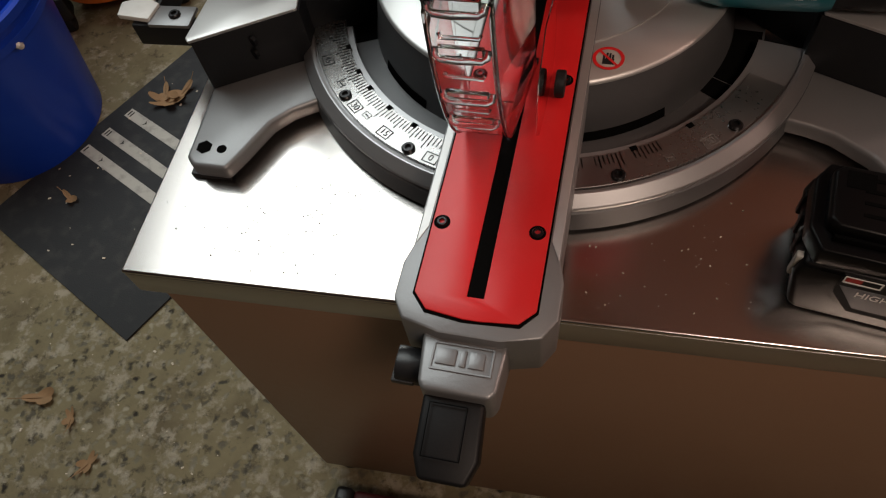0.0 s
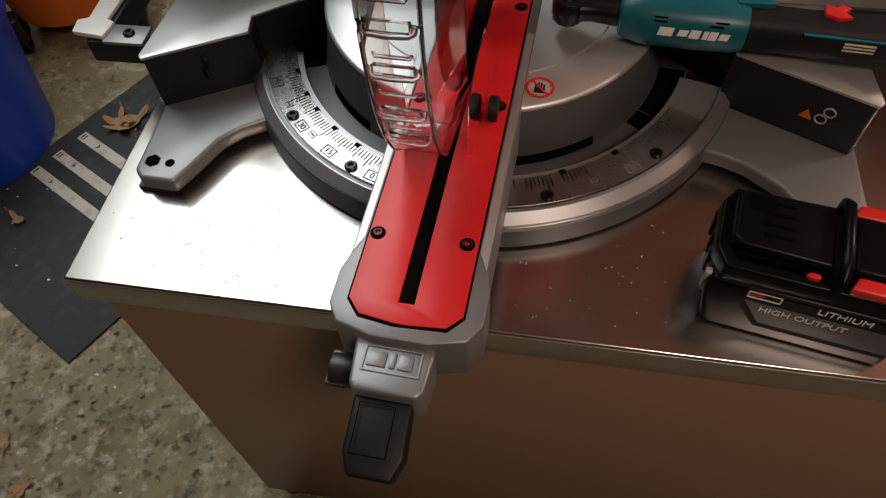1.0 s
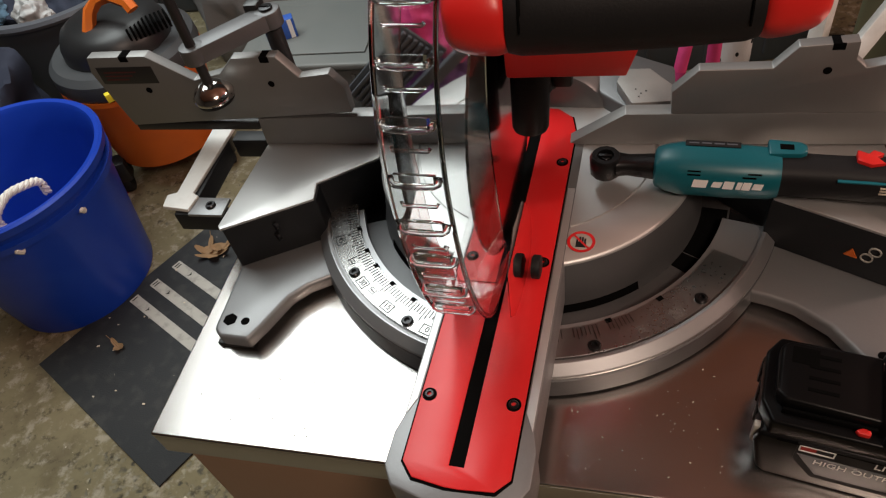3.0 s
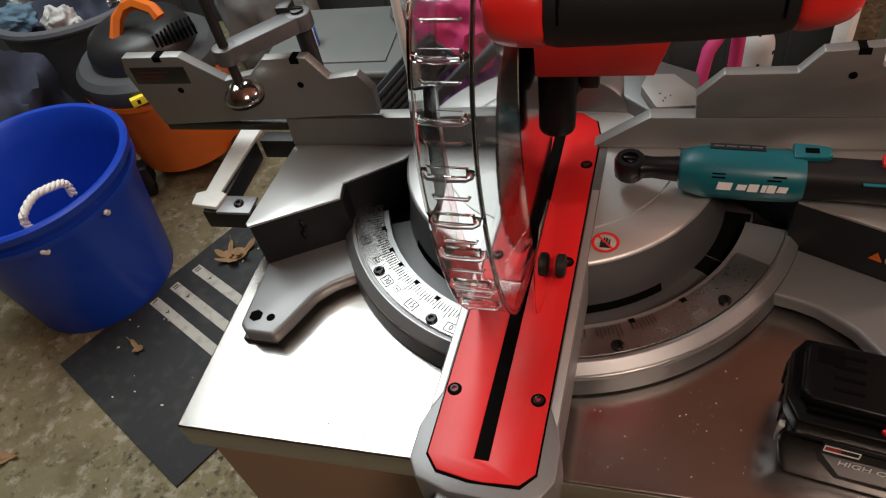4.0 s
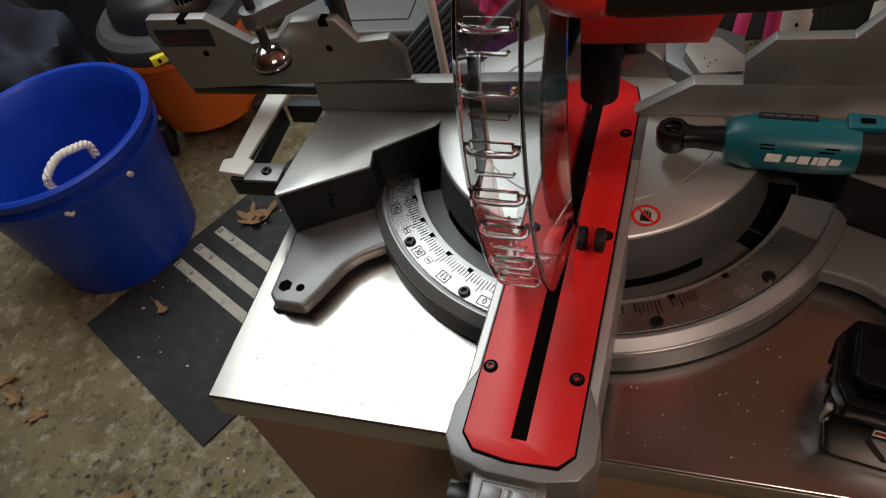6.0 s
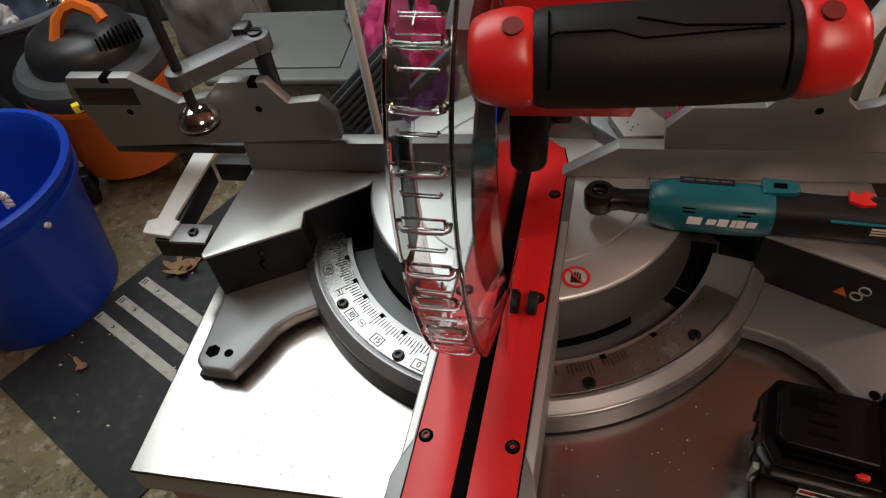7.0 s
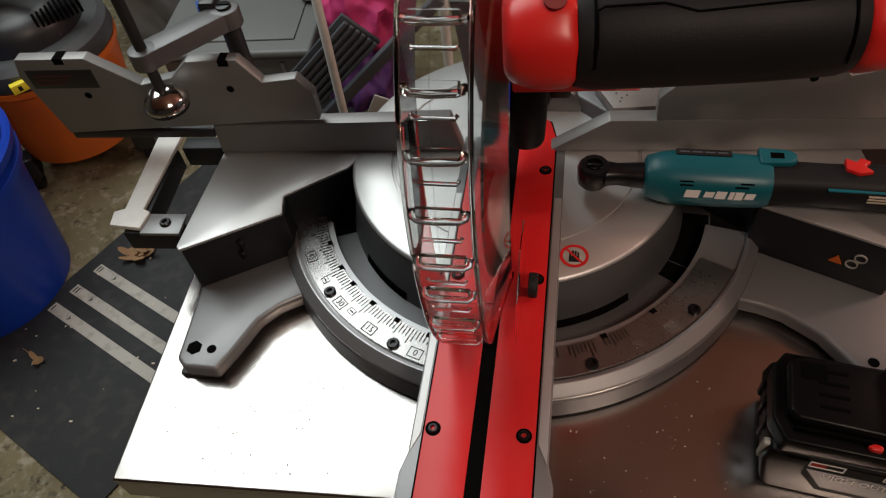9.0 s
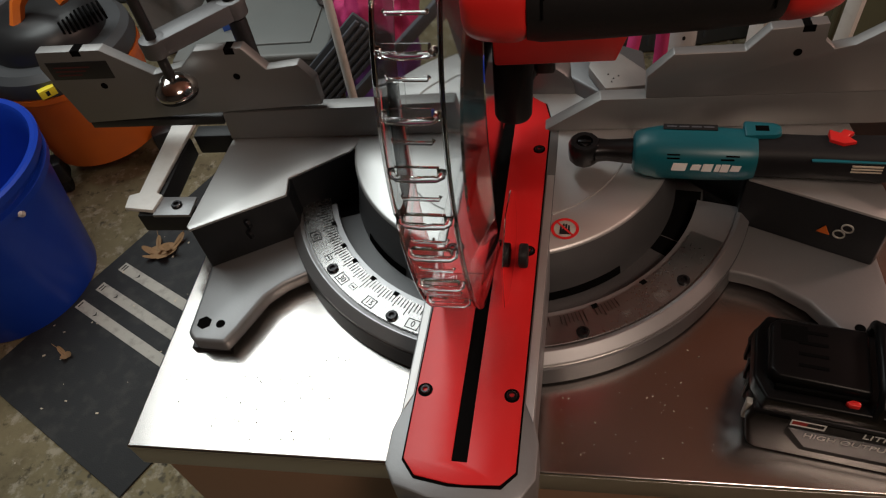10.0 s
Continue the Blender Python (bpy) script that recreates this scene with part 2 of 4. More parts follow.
def mesh_object(name, bm, mat, parent=None, label="", smooth=40):
    me = bpy.data.meshes.new(name)
    bmesh.ops.recalc_face_normals(bm, faces=bm.faces)
    bm.to_mesh(me)
    bm.free()
    if smooth:
        me.polygons.foreach_set("use_smooth", [True] * len(me.polygons))
        me.set_sharp_from_angle(angle=radians(smooth))
    me.materials.append(mat)
    ob = new(name, me)
    if parent:
        ob.parent = parent
    if label:
        tagged(ob, label)
    return ob


def part(name, bm, mat, parent, label="", smooth=40):
    return mesh_object(name, bm, mat, parent, label, smooth)


def thing(name, m, label, category, group="", kind=""):
    ob = new(name)
    ob.matrix_world = m
    ob.empty_display_size = 0.05
    return tagged(ob, label, category, group, kind)


def bevelled(bm, width, segments=2, angle=25):
    if width:
        edges = [e for e in bm.edges if len(e.link_faces) == 2 and e.calc_face_angle(0) > radians(angle)]
        bmesh.ops.bevel(bm, geom=edges, offset=width, segments=segments, profile=0.5, affect="EDGES", clamp_overlap=True)
    return bm


def box(x0, x1, y0, y1, z0, z1, bevel=0.001, segments=2, m=None):
    bm = bmesh.new()
    bmesh.ops.create_cube(bm, size=1)
    for v in bm.verts:
        v.co = Vector(((x0 + x1) / 2 + v.co.x * (x1 - x0), (y0 + y1) / 2 + v.co.y * (y1 - y0), (z0 + z1) / 2 + v.co.z * (z1 - z0)))
    bevelled(bm, bevel, segments)
    if m:
        bm.transform(m)
    return bm


def prism(poly, z0, z1, bevel=0.001, segments=2, m=None, top_scale=None):
    """A plate with the outline poly, from z0 to z1."""
    bm = bmesh.new()
    low = [bm.verts.new((x, y, z0)) for x, y in poly]
    high = [bm.verts.new((x, y, z1)) for x, y in poly]
    k = len(poly)
    bm.faces.new(low[::-1])
    bm.faces.new(high)
    for i in range(k):
        bm.faces.new((low[i], low[(i + 1) % k], high[(i + 1) % k], high[i]))
    bmesh.ops.recalc_face_normals(bm, faces=bm.faces)
    bevelled(bm, bevel, segments)
    if m:
        bm.transform(m)
    return bm


def upright(poly, y0, y1, bevel=0.001, segments=2, m=None):
    """A plate whose outline lies in x and z, from y0 to y1."""
    bm = prism([(x, z) for x, z in poly], 0, 1, 0)
    for v in bm.verts:
        v.co = Vector((v.co.x, y0 + v.co.z * (y1 - y0), v.co.y))
    bmesh.ops.recalc_face_normals(bm, faces=bm.faces)
    bevelled(bm, bevel, segments)
    if m:
        bm.transform(m)
    return bm


def lathe(profile, steps=48, start=0.0, sweep=360.0, m=None, closed_profile=True):
    """Turns a closed outline of (radius, height) about z."""
    bm = bmesh.new()
    full = abs(sweep) >= 359.9
    count = steps if full else steps + 1
    rings = []
    for i in range(count):
        a = radians(start + sweep * i / steps)
        rings.append([bm.verts.new((r * math.cos(a), r * math.sin(a), z)) for r, z in profile])
    k = len(profile)
    for i in range(steps):
        a, b = rings[i], rings[(i + 1) % count]
        for j in range(k if closed_profile else k - 1):
            q = (a[j], b[j], b[(j + 1) % k], a[(j + 1) % k])
            bm.faces.new(q)
    if not full and closed_profile:
        bm.faces.new(rings[0])
        bm.faces.new(rings[-1][::-1])
    bmesh.ops.remove_doubles(bm, verts=bm.verts, dist=1e-6)
    bmesh.ops.recalc_face_normals(bm, faces=bm.faces)
    if m:
        bm.transform(m)
    return bm


def rod(a, b, r0, r1=None, steps=20, bevel=0.0):
    bm = bmesh.new()
    a, b = Vector(a), Vector(b)
    bmesh.ops.create_cone(bm, cap_ends=True, segments=steps, radius1=r0, radius2=r0 if r1 is None else r1, depth=(b - a).length)
    bevelled(bm, bevel, 2, 40)
    bm.transform(Matrix.Translation((a + b) / 2) @ (b - a).to_track_quat("Z", "Y").to_matrix().to_4x4())
    return bm


def tube(points, r, steps=10, closed=False):
    """A round bar along a line of points."""
    bm = bmesh.new()
    pts = [Vector(p) for p in points]
    rings = []
    for i, p in enumerate(pts):
        d = (pts[(i + 1) % len(pts)] if closed or i + 1 < len(pts) else p) - (pts[i - 1] if closed or i else p)
        q = d.to_track_quat("Z", "Y")
        rings.append([bm.verts.new(p + q @ Vector((r * math.cos(2 * math.pi * k / steps), r * math.sin(2 * math.pi * k / steps), 0))) for k in range(steps)])
    for i in range(len(rings) if closed else len(rings) - 1):
        a, b = rings[i], rings[(i + 1) % len(rings)]
        for k in range(steps):
            bm.faces.new((a[k], a[(k + 1) % steps], b[(k + 1) % steps], b[k]))
    if not closed:
        bm.faces.new(rings[0][::-1])
        bm.faces.new(rings[-1])
    bmesh.ops.recalc_face_normals(bm, faces=bm.faces)
    return bm


def joined(*meshes):
    """Several meshes as one part."""
    out = bmesh.new()
    for bm in meshes:
        me = bpy.data.meshes.new("piece")
        bm.to_mesh(me)
        bm.free()
        out.from_mesh(me)
        bpy.data.meshes.remove(me)
    return out


def arc(radius, a0, a1, steps):
    """Points on a circle, by degrees from the front (-y), positive to the right."""
    return [(radius * math.sin(radians(a0 + (a1 - a0) * i / steps)), -radius * math.cos(radians(a0 + (a1 - a0) * i / steps))) for i in range(steps + 1)]


def screw_head(x, y, z, r=0.0055, m=None):
    bm = lathe([(0, 0.0005), (r * 0.5, 0.0005), (r * 0.5, 0.0030), (r * 0.8, 0.0030), (r, 0.0018), (r, -0.002), (0, -0.002)], 16)
    bm.transform(Matrix.Translation((x, y, z)))
    if m:
        bm.transform(m)
    return bm


# ---- structure ----
BENCH = 0.72
floor = mesh_object("floor", box(-3.2, 3.2, -3.0, 3.4, -0.12, 0, 0), CONCRETE)
tagged(floor, "worn tan concrete garage floor with exposed pebbles", "floor", kind="structure")
for name, dims in (("wall_north", (-3.2, 3.2, 3.4, 3.55, 0, 2.6)), ("wall_south", (-3.2, 3.2, -3.15, -3.0, 0, 2.6)),
                   ("wall_west", (-3.35, -3.2, -3.0, 3.4, 0, 2.6)), ("wall_east", (3.2, 3.35, -3.0, 3.4, 0, 2.6))):
    tagged(mesh_object(name, box(*dims, 0), WALL_PAINT), "plain dim garage wall", "wall", kind="structure")
tagged(mesh_object("ceiling", box(-3.35, 3.35, -3.15, 3.55, 2.6, 2.72, 0), CEILING_WOOD), "brown wooden garage ceiling", "ceiling", kind="structure")

# ---- steel-topped cabinet under the saw ----
CAB = pose(-0.368, -0.277, 0, 0, 0, -6.95)
cabinet = thing("cabinet", CAB, "brown-toned cabinet with a brushed stainless steel top standing on concrete", "cabinet")
WIDE, DEEP = 0.92, 0.44
part("worktop", box(0, WIDE, 0, DEEP, BENCH - 0.005, BENCH, 0.0022, 4), STEEL_TOP, cabinet, "brushed stainless steel top")
part("front_lip", box(0.001, WIDE - 0.001, 0.0005, 0.004, BENCH - 0.036, BENCH - 0.0055, 0.0008), STEEL_EDGE, cabinet, "folded stainless lip")
part("side_lip", box(0.0005, 0.004, 0.0045, DEEP, BENCH - 0.036, BENCH - 0.0055, 0.0008), STEEL_EDGE, cabinet)
part("body", box(0.012, WIDE - 0.012, 0.010, DEEP - 0.01, 0.05, BENCH - 0.0055, 0.002), CABINET, cabinet, "panel body with a brown reflection put into its colour")
for x in (0.04, WIDE - 0.04):
    for y in (0.04, DEEP - 0.04):
        part("foot", rod((x, y, 0), (x, y, 0.0495), 0.022, 0.018, bevel=0.002), BLACK, cabinet)

# ---- mitre saw ----
SAW = pose(0, 0, BENCH, 0, 0, -6.0)
ARM = pose(-0.0005, 0, 0, 0, 0, -3.4)
saw = thing("mitre_saw", SAW, "grey and red mitre saw with clear guard on a steel-topped cabinet", "mitre saw")
T = 0.084  # height of the table over the bench
RING = 0.038

# base casting: wings with their feet, and the round pan
left_foot = [(-0.3065, -0.10), (-0.305, -0.206), (-0.296, -0.215), (-0.264, -0.217), (-0.254, -0.198), (-0.2375, -0.162), (-0.222, -0.146), (-0.199, -0.1325), (-0.19, -0.05)]
base = part("base", prism(left_foot, 0.006, 0.023, 0.004, 3), CAST, saw, "cast aluminium base")
right_foot = [(0.19, -0.05), (0.199, -0.1275), (0.222, -0.134), (0.24, -0.142), (0.266, -0.163), (0.284, -0.190), (0.296, -0.212), (0.327, -0.211), (0.335, -0.203), (0.335, -0.10)]
part("base_foot", prism(right_foot, 0.006, 0.023, 0.004, 3), CAST, saw)
for s, xx in ((-1, -0.285), (1, 0.312)):
    part("foot_pad", prism([(xx - 0.02, -0.213), (xx + 0.018, -0.213), (xx + 0.012, -0.19), (xx - 0.02, -0.17)], 0, 0.0065, 0.001), BLACK, saw)
for x, y, r, k in ((-0.291, -0.195, 0.0075, 6), (-0.274, -0.196, 0.0045, 20), (0.318, -0.19, 0.0075, 6), (0.301, -0.19, 0.0045, 20)):
    part("bolt_hole", rod((x, y, 0.0215), (x, y, 0.0234), r, steps=k), HOLE_SHADE, saw)

# scale ring
part("ring_wall", lathe([(0.19, 0.003), (0.2425, 0.003), (0.2432, 0.004), (0.2412, 0.0235), (0.2400, 0.0245), (0.2392, 0.0255), (0.19, 0.0255)], 96, -165, 150), RING_CAST, saw, "grey cast ring wall", 20)
part("ring_rim", lathe([(0.19, 0.0257), (0.2392, 0.0257), (0.2406, 0.0268), (0.2406, 0.0292), (0.2400, 0.0302), (0.2318, RING - 0.0002), (0.2308, RING), (0.2280, RING - 0.0006), (0.2275, RING - 0.0036), (0.19, RING - 0.0036)], 96, -165, 150), RING_LIP, saw, "bevelled satin ring lip", 16)
scale_outline = arc(0.2262, -77, 62, 70) + arc(0.196, 62, -77, 70)
part("scale_plate", prism(scale_outline, RING - 0.0034, RING, 0.0004, 1), SCALE, saw, "steel angle scale plate with detent notches")
pan = part("pan", lathe([(0.10, 0.004), (0.1955, 0.004), (0.1955, 0.022), (0.10, 0.022)], 96), RING_CAST, saw)
for a in (-50.4, -27.7, 18.4, 46.4):
    x, y = 0.2195 * math.sin(radians(a)), -0.2195 * math.cos(radians(a))
    part("scale_screw", screw_head(x, y, RING, 0.0058), SCREW, saw)

# turntable with the curved slot in its wall
part("turntable", lathe([(0.0, T - 0.006), (0.1588, T - 0.006), (0.1590, T - 0.004), (0.1605, T - 0.0035), (0.1600, T - 0.0018), (0.1575, T), (0.1215, T), (0.1210, T - 0.0016), (0.1185, T - 0.0016), (0.118, T), (0.0, T)], 128), MACHINED, saw, "machined turntable with an arc groove")
part("turntable_skirt", lathe([(0.0, 0.022), (0.1685, 0.022), (0.166, 0.034), (0.1600, T - 0.012), (0.1586, T - 0.0062), (0.0, T - 0.0062)], 128), RING_CAST, saw, "flared grey cast skirt")

# fixed side tables
left_table = [(-0.296, 0.03), (-0.309, -0.124), (-0.305, -0.1285), (-0.217, -0.0825), (-0.2205, -0.0595), (-0.1635, -0.021), (-0.156, -0.006), (-0.156, 0.03)]
right_table = [(0.318, 0.03), (0.164, 0.03), (0.168, -0.001), (0.222, -0.052), (0.219, -0.070), (0.327, -0.1235), (0.332, -0.119)]
for poly, name in ((left_table, "side_table"), (right_table, "side_table")):
    body = part("side_table_wall", prism([(x * 0.9955, y + 0.0015) for x, y in poly], 0.0235, T - 0.0035, 0.001), CAST_SHADE, saw, "cast wall under the table with its shade put into the colour")
    part(name, prism(poly, T - 0.0033, T, 0.0012), MACHINED, saw, "machined aluminium side table")

# mitre arm with the red kerf plate
arm_outline = [(-0.0505, 0.02), (-0.0505, -0.315), (-0.0545, -0.330), (-0.0545, -0.357), (-0.046, -0.3715), (-0.02, -0.378), (0.02, -0.378), (0.046, -0.3715), (0.0545, -0.357), (0.0545, -0.330), (0.0505, -0.315), (0.0505, 0.02)]
mitre_arm = part("mitre_arm", prism(arm_outline, 0.035, T + 0.0005, 0.002, 2, ARM), CAST, saw, "grey cast mitre arm")
part("arm_rail", prism([(-0.0490, -0.06), (-0.0490, -0.3145), (-0.0432, -0.300), (-0.0432, -0.06)], T + 0.0006, T + 0.0012, 0.0002, 1, ARM), MACHINED, saw)
part("arm_rail", prism([(0.0490, -0.06), (0.0490, -0.3145), (0.0424, -0.300), (0.0424, -0.06)], T + 0.0006, T + 0.0012, 0.0002, 1, ARM), MACHINED, saw)
kerf = [(-0.0410, 0.02), (-0.0410, -0.352), (-0.031, -0.3635), (-0.006, -0.3668), (0.005, -0.3668), (0.030, -0.3645), (0.0400, -0.354), (0.0400, 0.02), (0.034, 0.043), (0.018, 0.056), (0.0052, 0.057), (0.0052, -0.3505), (-0.0062, -0.3505), (-0.0062, 0.055), (-0.02, 0.055), (-0.034, 0.045)]
part("kerf_plate", prism(kerf, T + 0.0009, T + 0.0024, 0.0005, 2, ARM), RED, saw, "red kerf plate with a blade slot")
# black sheets for the shade in the gap and slot; the arm is solid
part("plate_gap", prism([(-0.0424, 0.02), (-0.0424, -0.353), (-0.0318, -0.3655), (-0.006, -0.3688), (0.031, -0.3668), (0.0414, -0.3550), (0.0414, 0.02), (0.0352, 0.045), (0.0, 0.0588), (-0.0352, 0.047)], T + 0.0005, T + 0.00085, 0, 1, ARM), HOLE_SHADE, saw)
part("kerf_slot", box(-0.0065, 0.0055, -0.351, 0.055, T + 0.00086, T + 0.0012, 0, m=ARM), HOLE_SHADE, saw)
for v, u in ((-0.0345, -0.2965), (0.0318, -0.2955), (0.0325, -0.155), (0.0322, -0.026), (-0.0345, -0.155), (-0.0345, -0.026)):
    part("plate_recess", lathe([(0.0040, T + 0.0021), (0.0058, T + 0.0021), (0.0058, T + 0.0026), (0.0040, T + 0.0026)], 20, m=ARM @ Matrix.Translation((v, u, 0))), HOLE_SHADE, saw)
    part("plate_screw", screw_head(v, u, T + 0.0012, 0.0040, ARM), SCREW, saw)

# front boss, detent lever and lock knob
part("arm_boss", prism([(-0.032, -0.366), (-0.0275, -0.408), (-0.0235, -0.413), (0.0195, -0.413), (0.0235, -0.408), (0.0265, -0.366)], 0.036, T - 0.009, 0.003, 3, ARM), CAST, saw, "grey cast front boss with raised plain lettering bars")
part("detent_lever", prism([(-0.0235, -0.410), (-0.0235, -0.448), (-0.018, -0.463), (0.0125, -0.463), (0.0185, -0.447), (0.0165, -0.410)], -0.010, 0.008, 0.003, 3, ARM @ pose(0, -0.41, 0.058, 14) @ pose(0, 0.41, 0)), LEVER_BLACK, saw, "black plastic detent lever")
part("lock_knob", joined(rod(ARM @ Vector((-0.050, -0.388, 0.043)), ARM @ Vector((-0.030, -0.388, 0.043)), 0.0125, bevel=0.002), box(-0.052, -0.036, -0.4015, -0.3745, 0.0405, 0.0455, 0.001, m=ARM)), BLACK, saw, "black lock knob")

# fences
left_fence = [(-0.463, T + 0.119), (-0.394, T + 0.119), (-0.350, T + 0.088), (-0.317, T + 0.0955), (-0.298, T + 0.113), (-0.249, T + 0.114), (-0.2315, T + 0.0885), (-0.199, T + 0.0925), (-0.186, T + 0.074), (-0.186, T + 0.044), (-0.452, T + 0.029), (-0.468, T + 0.100)]
part("upper_fence", upright(left_fence, 0.0, 0.012, 0.001), FENCE, saw, "tall sliding aluminium fence")
part("lower_fence", upright([(-0.299, T + 0.0005), (-0.297, T + 0.036), (-0.06, T + 0.041), (-0.05, T + 0.0005)], 0.0005, 0.016, 0.001), FENCE, saw)
right_fence = [(0.130, T + 0.0385), (0.129, T + 0.0635), (0.1505, T + 0.0868), (0.211, T + 0.0872), (0.228, T + 0.1085), (0.2735, T + 0.1118), (0.2745, T + 0.0945), (0.2835, T + 0.0860), (0.300, T + 0.0895), (0.342, T + 0.118), (0.424, T + 0.118), (0.424, T + 0.0385)]
part("upper_fence", upright(right_fence, 0.0, 0.012, 0.001), FENCE, saw, "tall sliding aluminium fence")
part("lower_fence", upright([(0.033, T + 0.0005), (0.0885, T + 0.0380), (0.42, T + 0.0380), (0.42, T + 0.0005)], 0.0005, 0.016, 0.001), FENCE, saw)

# extension bracket
part("extension_plate", prism([(-0.384, -0.099), (-0.352, -0.103), (-0.349, -0.082), (-0.357, -0.078), (-0.352, 0.03), (-0.378, 0.03), (-0.376, -0.078), (-0.386, -0.082)], T - 0.004, T + 0.001, 0.001), WHITE_METAL, saw, "pale extension wing")
part("extension_strap", box(-0.352, -0.3125, -0.107, -0.082, T - 0.0055, T - 0.002, 0.0006), CAST, saw)
# rails in the casting colour that has the shade in it
part("extension_rail", box(-0.350, -0.302, 0.012, 0.030, T - 0.03, T - 0.004, 0.002), CAST_SHADE, saw)
part("extension_rail", box(-0.372, -0.312, -0.104, -0.09, T - 0.03, T - 0.006, 0.002), CAST_SHADE, saw)
part("extension_rail", box(-0.370, -0.352, -0.089, 0.011, T - 0.03, T - 0.0045, 0.002), CAST_SHADE, saw)
part("extension_screw", screw_head(-0.330, -0.094, T - 0.002, 0.0055), SCREW, saw)

# clamp
part("clamp_rod", rod((-0.3145, -0.027, T + 0.098), (-0.3145, -0.027, T + 0.30), 0.0050), BLACK, saw, "black threaded clamp rod")
part("clamp_pad", lathe([(0, T + 0.086), (0.017, T + 0.086), (0.0205, T + 0.088), (0.021, T + 0.091), (0.0175, T + 0.0975), (0.010, T + 0.1030), (0.006, T + 0.1045), (0, T + 0.105)], 32, m=Matrix.Translation((-0.3145, -0.027, 0))), CHROME, saw, "polished domed clamp pad")
part("clamp_arm", joined(rod((-0.3145, -0.027, T + 0.130), (-0.3145, -0.027, T + 0.1475), 0.0125, bevel=0.0015), rod((-0.258, 0.032, T + 0.130), (-0.258, 0.032, T + 0.1475), 0.0135, bevel=0.0015), box(0.0, 0.081, -0.0115, 0.0115, T + 0.1302, T + 0.1473, 0.0015, m=pose(-0.3145, -0.027, 0, 0, 0, 46.2))), RING_CAST, saw, "grey cast clamp arm")
part("clamp_screw", joined(rod((-0.258, 0.032, T + 0.1476), (-0.258, 0.032, T + 0.150), 0.0070, bevel=0.0006)), SCREW, saw)
part("screw_slot", box(-0.264, -0.252, 0.031, 0.033, T + 0.1499, T + 0.1503, 0), HOLE_SHADE, saw)
part("clamp_clip", box(-0.281, -0.266, 0.030, 0.048, T + 0.135, T + 0.153, 0.002), BLACK, saw)
part("pad_ring", lathe([(0.012, T + 0.0835), (0.019, T + 0.0835), (0.0195, T + 0.0858), (0.012, T + 0.0858)], 32, m=Matrix.Translation((-0.3145, -0.027, 0))), RUBBER, saw)
part("clamp_post", rod((-0.258, 0.032, T + 0.0), (-0.258, 0.032, T + 0.127), 0.009), BLACK, saw)

# head: blade, guard, housing, handle
UC, ZC = -0.088, T + 0.124


def in_head(v, r, phi):
    """A place on the blade's disc: v across, r from its axis, phi degrees up from the front."""
    return Vector((v, UC - r * math.cos(radians(phi)), ZC + r * math.sin(radians(phi))))


def band(v0, v1, r0, r1, a0, a1, steps):
    bm = bmesh.new()
    rings = []
    for i in range(steps + 1):
        a = a0 + (a1 - a0) * i / steps
        rings.append([bm.verts.new(in_head(v, r, a)) for v, r in ((v0, r0), (v1, r0), (v1, r1), (v0, r1))])
    for a, b in zip(rings, rings[1:]):
        for k in range(4):
            bm.faces.new((a[k], b[k], b[(k + 1) % 4], a[(k + 1) % 4]))
    bm.faces.new(rings[0])
    bm.faces.new(rings[-1][::-1])
    bmesh.ops.recalc_face_normals(bm, faces=bm.faces)
    bm.transform(ARM)
    return bm


blade = bmesh.new()
teeth = []
for i in range(120):
    a = 3.0 * i
    teeth.append((0.127 if i % 2 else 0.1258, a))
front = [blade.verts.new(in_head(-0.0052, r, a)) for r, a in teeth]
back = [blade.verts.new(in_head(-0.0030, r, a)) for r, a in teeth]
blade.faces.new(front)
blade.faces.new(back[::-1])
for i in range(120):
    j = (i + 1) % 120
    blade.faces.new((front[i], front[j], back[j], back[i]))
blade.transform(ARM)
part("saw_blade", blade, BLADE, saw, "polished steel toothed blade", 20)

GU, GZ, GA, GB, VL, VR = -0.188, 0.2633, 0.077, 0.1772, -0.0350, 0.0017


def on_guard(v, off, phi):
    """A place on the clear guard: upright below its middle, curving back above; v across, off outwards, phi degrees up from the front."""
    ga, gb = (GA, GB) if phi < 0 else (0.110, 0.155)
    a, b_ = ga - GA - (ga + off) * math.cos(radians(phi)), (gb + off) * math.sin(radians(phi))
    return Vector((v, GU + a * 0.998 + b_ * 0.0627, GZ - a * 0.0627 + b_ * 0.998))


def guard_band(section, a0, a1, steps):
    """A shell swept along the guard; section lists (v, off)."""
    bm = bmesh.new()
    rings = [[bm.verts.new(on_guard(v, off, a0 + (a1 - a0) * i / steps)) for v, off in section] for i in range(steps + 1)]
    k = len(section)
    for a, b_ in zip(rings, rings[1:]):
        for q in range(k):
            bm.faces.new((a[q], b_[q], b_[(q + 1) % k], a[(q + 1) % k]))
    bm.faces.new(rings[0])
    bm.faces.new(rings[-1][::-1])
    bmesh.ops.recalc_face_normals(bm, faces=bm.faces)
    bm.transform(ARM)
    return bm


def guard_bar(points, r, steps=10):
    bm = tube([on_guard(*p) for p in points], r, steps)
    bm.transform(ARM)
    return bm


